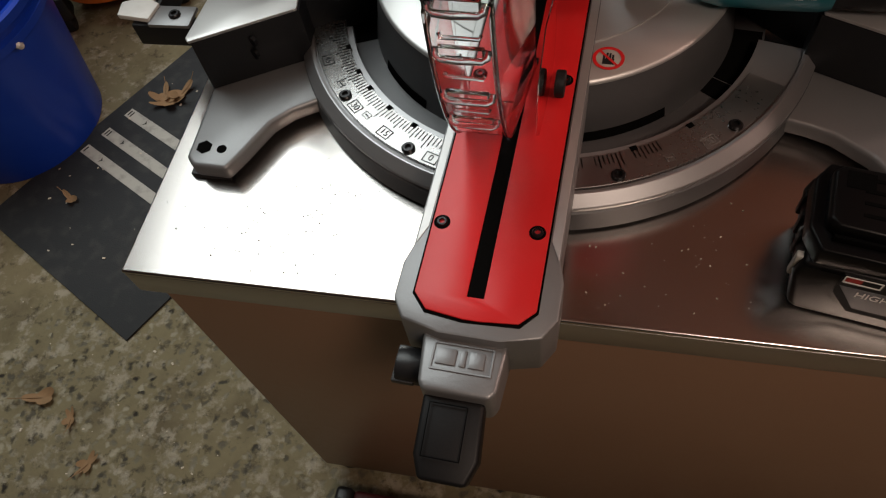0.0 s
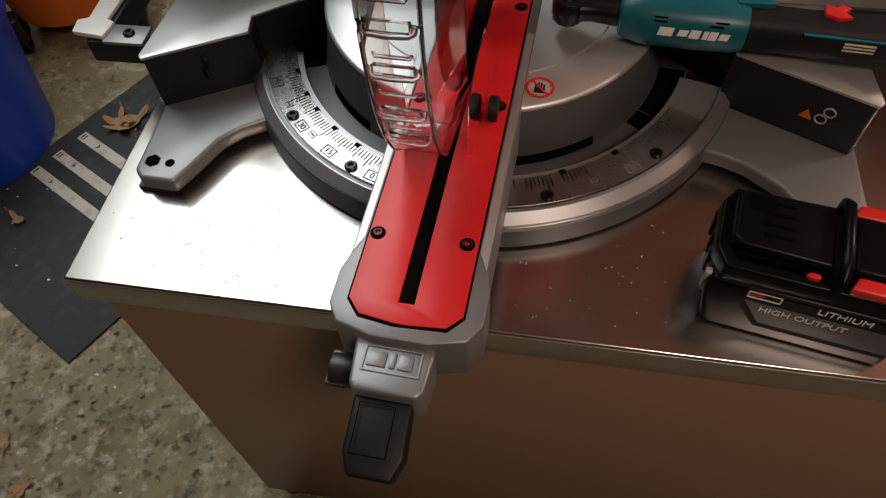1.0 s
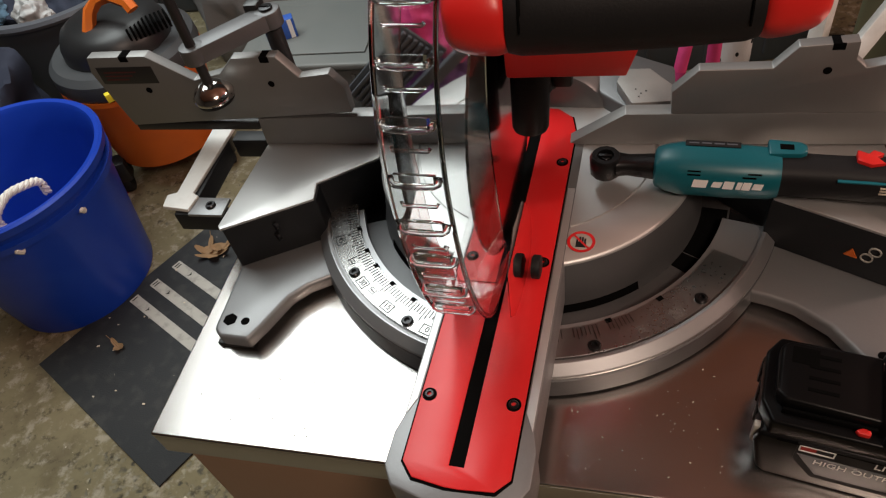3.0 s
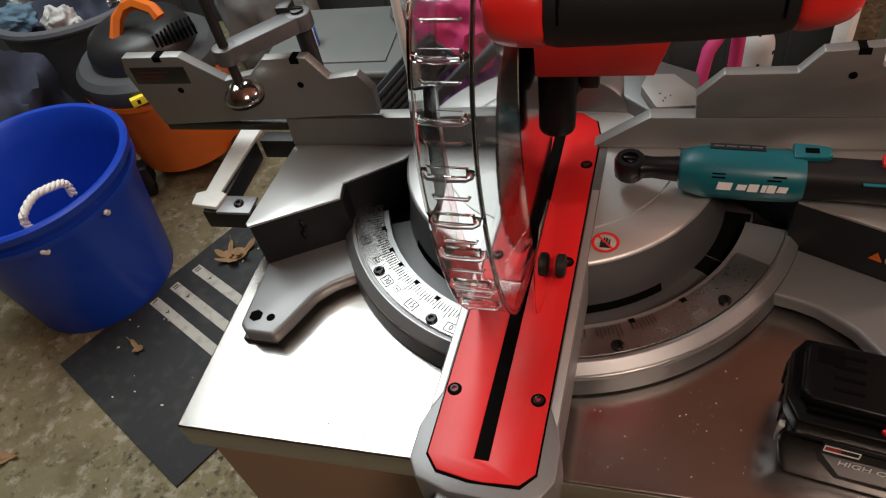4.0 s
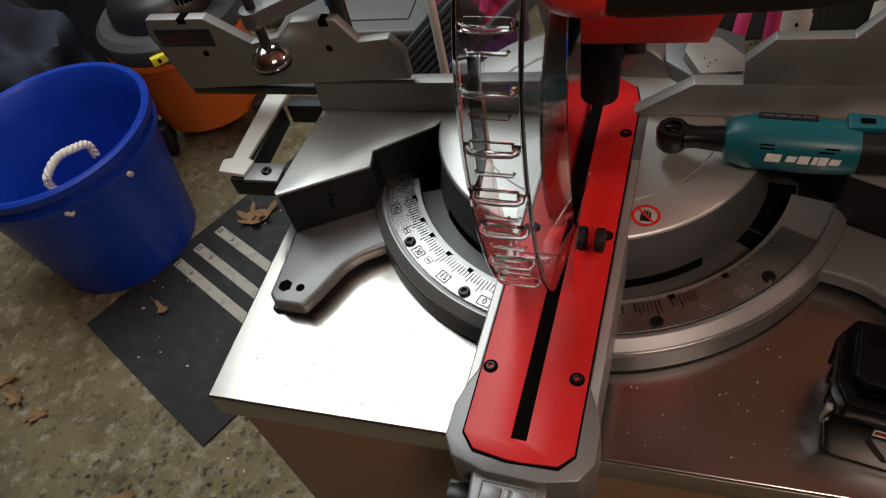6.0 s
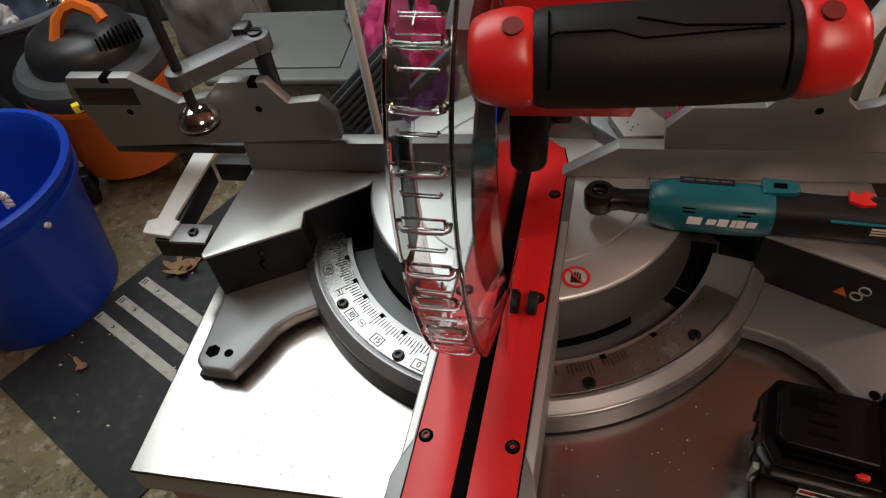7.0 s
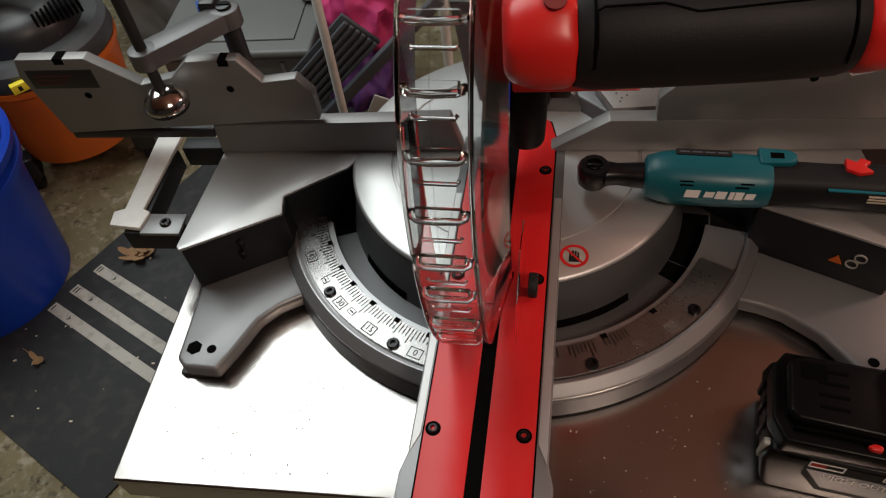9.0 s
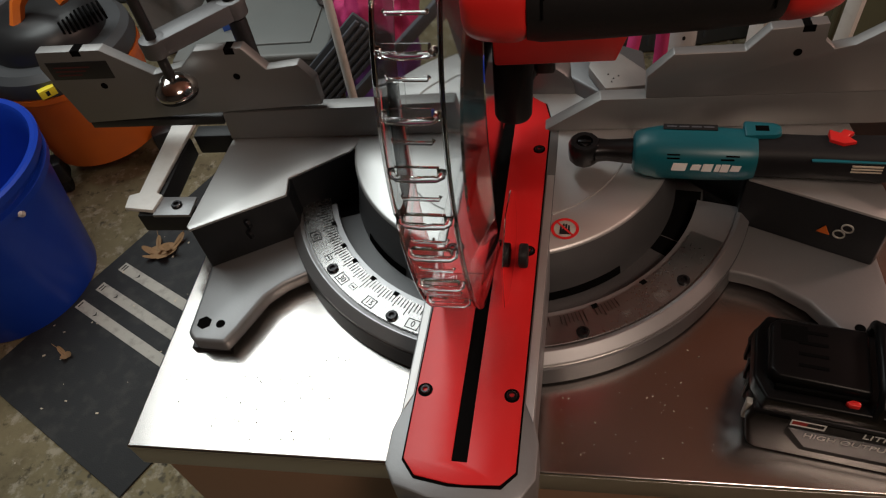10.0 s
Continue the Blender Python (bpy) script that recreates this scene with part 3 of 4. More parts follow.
part("guard_rim", guard_band([(VL, 0), (VR, 0), (VR, -0.003), (VL, -0.003)], -100, 82, 80), CLEAR, saw, "clear ribbed guard rim")
part("guard_side", guard_band([(VR + 0.0010, -0.0005), (0.0165, -0.056), (0.0145, -0.056), (VR - 0.0010, -0.0032)], -100, 82, 96), CLEAR, saw, "clear flared guard side wall")
part("guard_side", guard_band([(VL - 0.0010, -0.0005), (VL - 0.004, -0.056), (VL - 0.002, -0.056), (VL + 0.0010, -0.0032)], -100, 82, 96), CLEAR, saw, "clear guard side wall")
skirt = upright([(-0.238, 0.118), (-0.226, 0.104), (-0.205, 0.096), (-0.172, 0.092), (-0.152, 0.097), (-0.141, 0.112), (-0.141, 0.132), (-0.150, 0.155), (-0.165, 0.172), (-0.200, 0.180), (-0.232, 0.160)], 0.0214, 0.0222, 0)
for vert in skirt.verts:
    vert.co = Vector((vert.co.y, vert.co.x, vert.co.z))
skirt.transform(ARM)
part("guard_skirt", skirt, CLEAR, saw, "clear rounded lower guard flap")
for v in (VL, VR):
    part("guard_bead", guard_bar([(v, 0.0002, -98 + 3 * i) for i in range(60)], 0.0015), CLEAR, saw, "rounded clear edge bead")
part("guard_seam", guard_band([(-0.0190, 0.0006), (-0.0184, 0.0006), (-0.0184, 0.0002), (-0.0190, 0.0002)], -85, 80, 60), CLEAR, saw)
for i, a in enumerate((60.0, 53.5, 46.5, 41.5, 33.0, 28.0, 19.6, 14.3, 6.1, -0.3, -6.8, -13.0, -17.5, -24.0, -31.2, -37.5, -43.8)):
    if i % 2 == 0:
        line = [(VL + 0.0030, -0.0005, a + 1.2), (VL + 0.0036, 0.0030, a + 0.4), (VL + 0.0065, 0.0042, a), (-0.019, 0.0042, a - 0.3), (VR - 0.0065, 0.0042, a), (VR - 0.0036, 0.0030, a + 0.4), (VR - 0.0030, -0.0005, a + 1.2)]
        part("guard_rib", guard_bar(line, 0.0023, 10), CLEAR, saw)
        part("guard_step", guard_band([(VL + 0.005, 0.0005), (VR - 0.005, 0.0005), (VR - 0.006, 0.0034), (VL + 0.006, 0.0034)], a, a + 2.4, 3), CLEAR, saw)
    else:
        line = [(VL + 0.0065, 0.0000, a + 0.6), (VL + 0.0075, 0.0016, a), (VR - 0.0075, 0.0016, a), (VR - 0.0065, 0.0000, a + 0.6)]
        part("guard_rib", guard_bar(line, 0.0013, 8), CLEAR, saw)
part("guard_roller", rod(ARM @ Vector((0.026, -0.169, T + 0.013)), ARM @ Vector((0.0335, -0.169, T + 0.013)), 0.0105, bevel=0.0015), RUBBER, saw, "small black guard roller")
HANDLE = pose(0.0865, -0.261, 0.3985, 0, 0, 3.6)
grip = lathe([(0, -0.054), (0.0205, -0.054), (0.0220, -0.048), (0.0226, -0.02), (0.0226, 0.02), (0.0218, 0.048), (0.0206, 0.053), (0, 0.053)], 40, m=HANDLE @ pose(0, 0, 0, 0, 90, 0))
handle_grip = part("handle_grip", grip, RUBBER, saw, "black rubber handle grip")
for knots in (((-0.047, 20), (-0.047, 56), (-0.044, 60), (-0.022, 60), (-0.010, 50), (0.042, 56)), ((-0.012, 74), (0.006, 62), (0.044, 58)), ((-0.0475, 0), (-0.0475, 90)), ((0.047, -10), (0.047, 90))):
    line = []
    for (x0, r0), (x1, r1) in zip(knots, knots[1:]):
        for i in range(6):
            x, r = x0 + (x1 - x0) * i / 5, radians(r0 + (r1 - r0) * i / 5)
            line.append((x, -0.0228 * math.cos(r), 0.0228 * math.sin(r)))
    line = [p for i, p in enumerate(line) if i == 0 or p != line[i - 1]]
    bm = tube(line, 0.0005, 6)
    bm.transform(HANDLE)
    part("grip_seam", bm, HOLE_SHADE, handle_grip)


def end_cap(x0, x1, flip):
    """A faceted red end of the handle."""
    out = []
    for x, r, dz in ((x0, 0.0218, 0.0006), ((x0 + x1) / 2, 0.0226, 0.001), (x1, 0.0180, 0.001)):
        out.append([(x, r * math.cos(radians(22.5 + 45 * k)) * 1.05, r * math.sin(radians(22.5 + 45 * k)) * 1.05 + dz) for k in range(8)])
    bm = bmesh.new()
    rings = [[bm.verts.new(c) for c in ring] for ring in out]
    for a, b in zip(rings, rings[1:]):
        for k in range(8):
            bm.faces.new((a[k], a[(k + 1) % 8], b[(k + 1) % 8], b[k]))
    bm.faces.new(rings[0][::-1])
    bm.faces.new(rings[-1])
    bmesh.ops.recalc_face_normals(bm, faces=bm.faces)
    bevelled(bm, 0.006, 4, 15)
    bm.transform(HANDLE)
    return bm


for x0, x1, hx in ((-0.0525, -0.0825, -0.0625), (0.0515, 0.080, 0.0620)):
    cap = part("handle_end", end_cap(x0, x1, 0), RED_PAINT, saw, "glossy red handle end with a screw hole")
    # a darker red disc on the cap, painted as a shaded hole
    bm = lathe([(0, 0), (0.0045, 0), (0.0045, 0.001), (0, 0.001)], 20)
    bm.transform(HANDLE @ Matrix.Translation((hx, -0.0085, 0.0218)) @ pose(0, 0, 0, 20))
    part("screw_hole", bm, RED_SHADE, cap)

# red motor housing behind and under the handle, dark shaft housing, rear trunnion
part("handle_yoke", upright([(0.004, 0.262), (0.087, 0.262), (0.099, 0.296), (0.099, 0.385), (0.090, 0.402), (0.010, 0.402), (0.003, 0.39), (0.003, 0.264)], -0.131, -0.030, 0.0025, 3), RED_PAINT, saw, "red handle yoke")
part("motor_housing", upright([(0.0, 0.335), (0.07, 0.335), (0.09, 0.37), (0.085, 0.42), (0.0, 0.42)], -0.029, 0.06, 0.012, 3), RED_PAINT, saw, "red motor housing")
part("shaft_housing", joined(rod((0.0115, -0.091, 0.181), (0.0145, -0.076, 0.262), 0.0152, 0.0172, 32, 0.0045), rod((0.0135, -0.081, 0.214), (0.0138, -0.079, 0.224), 0.0172, 0.0172, 32, 0.002), box(0.030, 0.046, -0.080, -0.03, 0.214, 0.262, 0.003), box(-0.004, 0.034, -0.074, -0.02, 0.205, 0.262, 0.006)), LEVER_BLACK, saw, "black cylindrical shaft housing with a collar")
part("upper_guard", band(-0.022, -0.010, 0.02, 0.150, 65, 190, 34), GREY_PLASTIC, saw, "dark upper blade guard")
part("rear_trunnion", joined(rod(ARM @ Vector((0.012, 0.062, 0.068)), ARM @ Vector((0.012, 0.17, 0.068)), 0.058, 0.050, 40, 0.006), prism([(0.050, 0.075), (0.092, 0.034), (0.138, 0.036), (0.138, 0.105), (0.06, 0.150)], 0.03, T + 0.0175, 0.003)), RING_CAST, saw, "grey cast bevel trunnion behind the fence")
part("trunnion_cap", prism([(0.079, 0.064), (0.0945, 0.028), (0.135, 0.031), (0.139, 0.050), (0.112, 0.085), (0.085, 0.085)], T + 0.0178, T + 0.030, 0.0012), PALE_GREY, saw, "pale flat trunnion cap")
for x, y in ((0.098, 0.050), (0.103, 0.043), (0.108, 0.047), (0.101, 0.038)):
    part("cap_speck", rod((x, y, T + 0.0301), (x, y, T + 0.0306), 0.0008, steps=8), SCREW, saw)

# slots in the turntable wall and pan drawn as black shade, printed scale, markings
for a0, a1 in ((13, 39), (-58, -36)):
    part("wall_slot", lathe([(0.1690, 0.0228), (0.1672, 0.0315), (0.1640, 0.0315), (0.1640, 0.0228)], 14, a0 - 90, a1 - a0), HOLE_SHADE, saw)
# thin black sheets on the solid pan, painting the shade of openings
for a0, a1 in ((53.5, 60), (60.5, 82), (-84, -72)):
    part("pan_opening", prism(arc(0.1935, a0, a1, 8) + arc(0.1690, a1, a0, 8), 0.0222, 0.0226, 0, 1), HOLE_SHADE, saw)
scale_plate = [o for o in saw.children if o.name.startswith("scale_plate")][0]
for first, last, ink, words in ((-76, 5, INK, "fine black degree ticks"), (8, 30, PALE_GREY, "pale degree ticks")):
    ticks = bmesh.new()
    for i in range(first, last):
        if ink is PALE_GREY and i % 9 in (3, 4):
            continue
        long = 0.0160 if (i + 76) % 15 == 5 else 0.0125 if i % 5 == 0 else 0.0095
        a = radians(i + 0.5)
        c, s_ = math.sin(a), -math.cos(a)
        w = 0.00042
        p = [(c * r - s_ * k * w, s_ * r + c * k * w) for r, k in ((0.1975, -1), (0.1975 + long, -1), (0.1975 + long, 1), (0.1975, 1))]
        ticks.faces.new([ticks.verts.new((x, y, RING + 0.0003)) for x, y in p])
    bmesh.ops.extrude_face_region(ticks, geom=list(ticks.faces))
    tagged(part("scale_tick", ticks, ink, scale_plate, words, 0), kind="stuff")
for a in (-66, -56, -49, -40, -31, -21, 8, 24, 39):
    m = pose(0, 0, 0, 0, 0, a) @ Matrix.Translation((0, -0.1965, 0))
    part("detent_notch", box(-0.0028, 0.0028, -0.0030, 0.0016, RING - 0.003, RING + 0.0003, 0, m=m), HOLE_SHADE, scale_plate)


def written(name, text, size, mat, parent, m, depth=0.0002, label=""):
    """Letters in the built-in font, as a mesh."""
    cu = bpy.data.curves.new(name, "FONT")
    cu.body, cu.size, cu.extrude, cu.align_x, cu.align_y = text, size, depth, "CENTER", "CENTER"
    tmp = new("letters", cu)
    me = bpy.data.meshes.new_from_object(tmp.evaluated_get(bpy.context.evaluated_depsgraph_get()))
    bpy.data.objects.remove(tmp)
    me.transform(m)
    me.materials.clear()
    me.materials.append(mat)
    ob = new(name, me)
    ob.parent = parent
    if label:
        tagged(ob, label)
    return ob


def outline(w, h, t, m, z=0.0003):
    """A thin rectangular frame."""
    bm = joined(*(box(x0, x1, y0, y1, 0, z, 0) for x0, x1, y0, y1 in ((-w / 2, w / 2, h / 2 - t, h / 2), (-w / 2, w / 2, -h / 2, -h / 2 + t), (-w / 2, -w / 2 + t, -h / 2 + t, h / 2 - t), (w / 2 - t, w / 2, -h / 2 + t, h / 2 - t))))
    bm.transform(m)
    return bm


for a, text in ((-63.4, "45"), (-46.1, "30"), (-35.1, "15"), (-21.9, "0"), (39.5, "30")):
    r = 0.2185
    m = Matrix.Translation((r * math.sin(radians(a)), -r * math.cos(radians(a)), RING + 0.0002)) @ pose(0, 0, 0, 0, 0, a)
    written("scale_number", text, 0.0085, INK if a < 0 else PALE_GREY, scale_plate, m)
    part("number_frame", outline(0.0130, 0.0102, 0.0007, m), INK if a < 0 else PALE_GREY, scale_plate)
for a in (-54.5, -42.0, 30.0):
    r = 0.2165
    m = Matrix.Translation((r * math.sin(radians(a)), -r * math.cos(radians(a)), RING + 0.0002)) @ pose(0, 0, 0, 0, 0, a)
    part("number_frame", outline(0.0075, 0.0062, 0.0004, m), INK if a < 0 else PALE_GREY, scale_plate)
    part("number_bar", box(-0.002, 0.002, -0.0006, 0.0006, 0, 0.0003, 0, m=m), INK if a < 0 else PALE_GREY, scale_plate)

# warning sticker: red ring with a bar over a dark shape
SIGN = Matrix.Translation((0.0541, -0.1295, T + 0.0001)) @ pose(0, 0, 0, 0, 0, -4)
sticker = part("warning_sticker", rod((0, 0, 0), (0, 0, 0.0003), 0.0125, steps=36).copy(), STRIPE, saw, "round red-ringed warning sticker")
sticker.data.transform(SIGN)
part("sticker_ring", lathe([(0.0098, 0.0003), (0.0124, 0.0003), (0.0124, 0.0006), (0.0098, 0.0006)], 40, m=SIGN), RED, sticker)
part("sticker_symbol", joined(box(-0.0045, 0.0045, -0.0065, -0.0005, 0.0003, 0.0005, 0), *(box(x, x + 0.0017, -0.0008, y, 0.0003, 0.0005, 0) for x, y in ((-0.0044, 0.004), (-0.0021, 0.0058), (0.0002, 0.0056), (0.0025, 0.0042)))), INK, sticker)
sticker.children[-1].data.transform(SIGN)
part("sticker_bar", box(-0.0112, 0.0112, -0.0009, 0.0009, 0.0005, 0.0007, 0, m=SIGN @ pose(0, 0, 0, 0, 0, -45)), RED, sticker)

# side table markings, casting screws, fence details
WALL_R = Matrix.Translation((0.2905, -0.1050, 0.052)) @ pose(0, 0, 0, 90, 0, -26.3)
warn = part("warning_triangle", prism([(-0.0125, -0.0055), (-0.0015, -0.0055), (-0.007, 0.0040)], 0, 0.0012, 0, m=WALL_R), ORANGE, saw, "small orange warning triangle")
for x, y in ((0.0055, -0.0015), (0.0100, 0.0080)):
    part("warning_circle", lathe([(0.0040, 0), (0.0052, 0), (0.0052, 0.0012), (0.0040, 0.0012)], 24, m=WALL_R @ Matrix.Translation((x, y, 0))), STRIPE, saw)
for x, y, z in ((-0.258, -0.1055, 0.052), (-0.256, -0.104, 0.066)):
    part("casting_screw", rod((x, y, z), (x - 0.002, y - 0.003, z), 0.005, steps=16), SCREW, saw)
part("fence_window", box(-0.459, -0.392, -0.0006, 0.002, T + 0.086, T + 0.107, 0.0004), BLACK, saw, "dark recessed label window with faint red bars")
for k in range(3):
    part("window_bar", box(-0.452, -0.425 + 0.006 * k, -0.0009, -0.0007, T + 0.091 + 0.0045 * k, T + 0.0925 + 0.0045 * k, 0), CASE_MAROON, saw)
for x, z in ((-0.264, T + 0.082), (-0.409, T + 0.077), (0.254, T + 0.084)):
    part("fence_hole", rod((x, -0.0004, z), (x, 0.004, z), 0.0036, steps=16), HOLE_SHADE, saw)
for x, top in ((-0.420, 0.119), (-0.262, 0.1134), (0.258, 0.1104)):
    part("fence_notch", box(x - 0.005, x + 0.005, -0.0004, 0.0124, T + top - 0.006, T + top + 0.0004, 0.0003), HOLE_SHADE, saw)
part("fence_rail", box(-0.452, -0.30, 0.002, 0.012, T + 0.020, T + 0.0295, 0.001), BLACK, saw)

# raised plain bars on the boss, inset panel on the lever
BOSS = ARM @ Matrix.Translation((-0.0020, -0.3895, T - 0.0089))
part("boss_frame", outline(0.040, 0.019, 0.0012, BOSS, 0.0010), CAST, saw)
for x, w in ((-0.0105, 0.013), (0.0005, 0.004), (0.0095, 0.010)):
    part("boss_bar", box(x - w / 2, x + w / 2, -0.0055, 0.0055, 0, 0.0012, 0.0004, m=BOSS), CAST, saw)
LEVER = ARM @ pose(0, -0.41, 0.058, 14) @ pose(0, 0.41, 0.0101)
part("lever_panel", outline(0.025, 0.034, 0.0006, LEVER @ Matrix.Translation((-0.0055, -0.432, 0)), 0.0004), HOLE_SHADE, saw)

# ---- battery pack ----
PACK = pose(0.168, -0.309, BENCH, 0, 0, -17)
battery = thing("battery_pack", PACK, "black power tool battery with red latches on a steel top", "battery")
L, D, CREASE, RAIL = 0.130, 0.078, 0.079, 0.092
part("case", upright([(0.002, 0.0), (L, 0.0), (L, 0.0605), (-0.008, 0.0605), (-0.011, 0.044), (-0.004, 0.006)], 0.0, D, 0.005, 3), PACK_BLACK, battery, "black ribbed lower case")
part("upper_case", prism([(-0.003, 0.001), (L, 0.001), (L, D - 0.003), (-0.003, D - 0.003), (-0.012, D - 0.018), (-0.012, 0.018)], 0.061, CREASE, 0.0022, 3), PACK_BLACK, battery)
part("seam", box(0.004, L - 0.003, -0.0006, 0.001, CREASE - 0.0215, CREASE - 0.0203, 0), HOLE_SHADE, battery)
part("rail_block", prism([(-0.004, 0.019), (0.002, 0.0135), (0.064, 0.012), (0.064, D - 0.012), (0.002, D - 0.0135), (-0.004, D - 0.019)], CREASE + 0.0002, RAIL, 0.003, 3), PACK_BLACK, battery, "terminal rail block")
for y in (0.0105, D - 0.0105):
    part("rail_groove", box(0.002, 0.062, y - 0.0012, y + 0.0012, CREASE + 0.0003, CREASE + 0.006, 0.0004), HOLE_SHADE, battery)
part("terminal_well", box(0.004, 0.022, 0.046, 0.060, RAIL - 0.0002, RAIL + 0.0003, 0), HOLE_SHADE, battery)
for k in range(4):
    part("terminal_slot", box(0.016, 0.036, 0.0245 + 0.0098 * k, 0.0272 + 0.0098 * k, RAIL - 0.0002, RAIL + 0.0004, 0), HOLE_SHADE, battery)
part("latch_bridge", tube([(0.070, 0.004, CREASE - 0.004), (0.070, 0.005, RAIL - 0.002), (0.070, 0.013, RAIL + 0.005), (0.070, D - 0.013, RAIL + 0.005), (0.070, D - 0.005, RAIL - 0.002), (0.070, D - 0.004, CREASE - 0.004)], 0.0042, 12), PACK_BLACK, battery)
part("rear_cover", box(0.076, L, 0.014, D - 0.014, CREASE + 0.0002, RAIL - 0.001, 0.004, 3), PACK_BLACK, battery)
for y0, y1 in ((0.0005, 0.0130), (D - 0.0130, D - 0.0005)):
    part("release_latch", prism([(0.076, y0), (L - 0.003, y0), (L - 0.003, y1), (0.081, y1)], CREASE + 0.0002, RAIL - 0.004, 0.003, 3), RED_PAINT, battery, "red release latch")
part("release_tip", prism([(0.048, 0.007), (0.051, 0.0045), (0.058, 0.0045), (0.0585, 0.009), (0.053, 0.010)], CREASE + 0.0003, CREASE + 0.0055, 0.0015), RED_PAINT, battery)
for k in range(4):
    part("case_rib", box(-0.0125, -0.002, 0.006 + 0.0175 * k, 0.012 + 0.0175 * k, 0.034, 0.058, 0.0012), STRIPE if k == 0 else PACK_BLACK, battery, "pale worn corner rib" if k == 0 else "")
part("label_panel", upright([(0.018, 0.060), (0.128, 0.060), (0.128, 0.014), (0.034, 0.014), (0.018, 0.036)], -0.0004, 0.001, 0), INK, battery)
part("label_stripe", upright([(0.0195, 0.0455), (0.127, 0.0455), (0.127, 0.020), (0.036, 0.020)], -0.0007, 0.0008, 0), GREY_INK, battery, "slate grey label stripe")
part("label_badge", outline(0.0235, 0.0080, 0.0009, Matrix.Translation((0.0310, -0.0004, 0.0545)) @ pose(0, 0, 0, 90), 0.0006), WHITE_INK, battery)
part("badge_bar", box(0.0205, 0.0305, -0.0008, -0.0004, 0.0522, 0.0568, 0), CLOTH_RED, battery)
written("label_words", "HIGH OUTPUT", 0.0092, WHITE_INK, battery, Matrix.Translation((0.062, -0.0008, 0.0385)) @ pose(0, 0, 0, 90))
written("label_words", "LITHIUM", 0.0098, WHITE_INK, battery, Matrix.Translation((0.086, -0.0008, 0.0535)) @ pose(0, 0, 0, 90))

# ---- cordless ratchet ----
RATCHET = pose(0.0766, -0.0613, BENCH + T, 0, 0, -10.6)
ratchet = thing("cordless_ratchet", RATCHET, "teal and black cordless ratchet wrench lying on the saw table", "ratchet wrench")
RZ = 0.0235


def capsule(stations, steps=28, power=2.6):
    """A rounded body along x: stations of (x, half width, half height, middle height)."""
    bm = bmesh.new()
    rings = []
    for x, w, h, z in stations:
        ring = []
        for k in range(steps):
            a = 2 * math.pi * k / steps
            c, s_ = math.cos(a), math.sin(a)
            f = (abs(c) ** power + abs(s_) ** power) ** (-1 / power)
            ring.append(bm.verts.new((x, w * c * f, z + h * s_ * f)))
        rings.append(ring)
    for a, b in zip(rings, rings[1:]):
        for k in range(steps):
            bm.faces.new((a[k], a[(k + 1) % steps], b[(k + 1) % steps], b[k]))
    bm.faces.new(rings[0][::-1])
    bm.faces.new(rings[-1])
    bmesh.ops.recalc_face_normals(bm, faces=bm.faces)
    return bm


HEAD = Matrix.Translation((-0.0105, 0, 0))
part("head", joined(lathe([(0.0065, 0.012), (0.0125, 0.012), (0.0145, 0.015), (0.0145, 0.031), (0.0125, 0.034), (0.0078, 0.034), (0.0072, 0.029), (0.0065, 0.029)], 12, m=HEAD), capsule([(0.000, 0.0115, 0.0095, RZ), (0.010, 0.0095, 0.0090, RZ), (0.020, 0.0105, 0.0095, RZ), (0.036, 0.0115, 0.0110, RZ)])), SCREW, ratchet, "black steel ratchet head")
part("selector", joined(rod((-0.0105, 0, 0.026), (-0.0105, 0, 0.0325), 0.0052, 0.0046, 6, 0.0006), box(-0.0165, -0.0045, -0.0016, 0.0016, 0.0300, 0.0345, 0.0006)), SCREW, ratchet)
teal = part("motor_body", capsule([(0.033, 0.0135, 0.0135, RZ), (0.035, 0.0170, 0.0165, RZ), (0.044, 0.0200, 0.0195, RZ), (0.056, 0.0225, 0.0215, RZ), (0.098, 0.0228, 0.0215, RZ), (0.130, 0.0215, 0.0205, RZ), (0.137, 0.0195, 0.0190, RZ)]), TEAL, ratchet, "teal plastic motor body")
part("grip", capsule([(0.1372, 0.0185, 0.0180, RZ), (0.145, 0.0175, 0.0180, RZ), (0.185, 0.0170, 0.0175, RZ), (0.215, 0.0185, 0.0180, RZ), (0.285, 0.0195, 0.0190, RZ), (0.292, 0.0165, 0.0165, RZ)]), RUBBER, ratchet, "black rubber grip")
part("paddle", prism([(0.126, 0.000), (0.152, 0.002), (0.157, 0.006), (0.157, 0.014), (0.152, 0.018), (0.126, 0.020)], 0.0385, 0.0460, 0.002, 2), TEAL, ratchet, "teal trigger paddle")
part("paddle_slot", box(0.135, 0.146, 0.0065, 0.0130, 0.0458, 0.0464, 0), HOLE_SHADE, ratchet)
part("battery_button", prism([(0.194, 0.000), (0.204, -0.005), (0.215, -0.002), (0.209, 0.005), (0.215, 0.010), (0.207, 0.014), (0.203, 0.009), (0.195, 0.013)], 0.036, 0.0445, 0.001), RED_PAINT, ratchet, "red battery button")
for k in range(3):
    part("contact", box(0.212, 0.236, -0.0190, -0.0150, 0.024 + 0.003 * k, 0.0255 + 0.003 * k, 0.0003), PALE_CHIP, ratchet)
part("grip_line", box(0.180, 0.250, -0.0182, -0.0150, 0.034, 0.0352, 0.0002), TEAL, ratchet)
part("name_plate", box(0.058, 0.104, 0.0065, 0.0135, 0.0445, 0.0455, 0.0002), INK, ratchet)
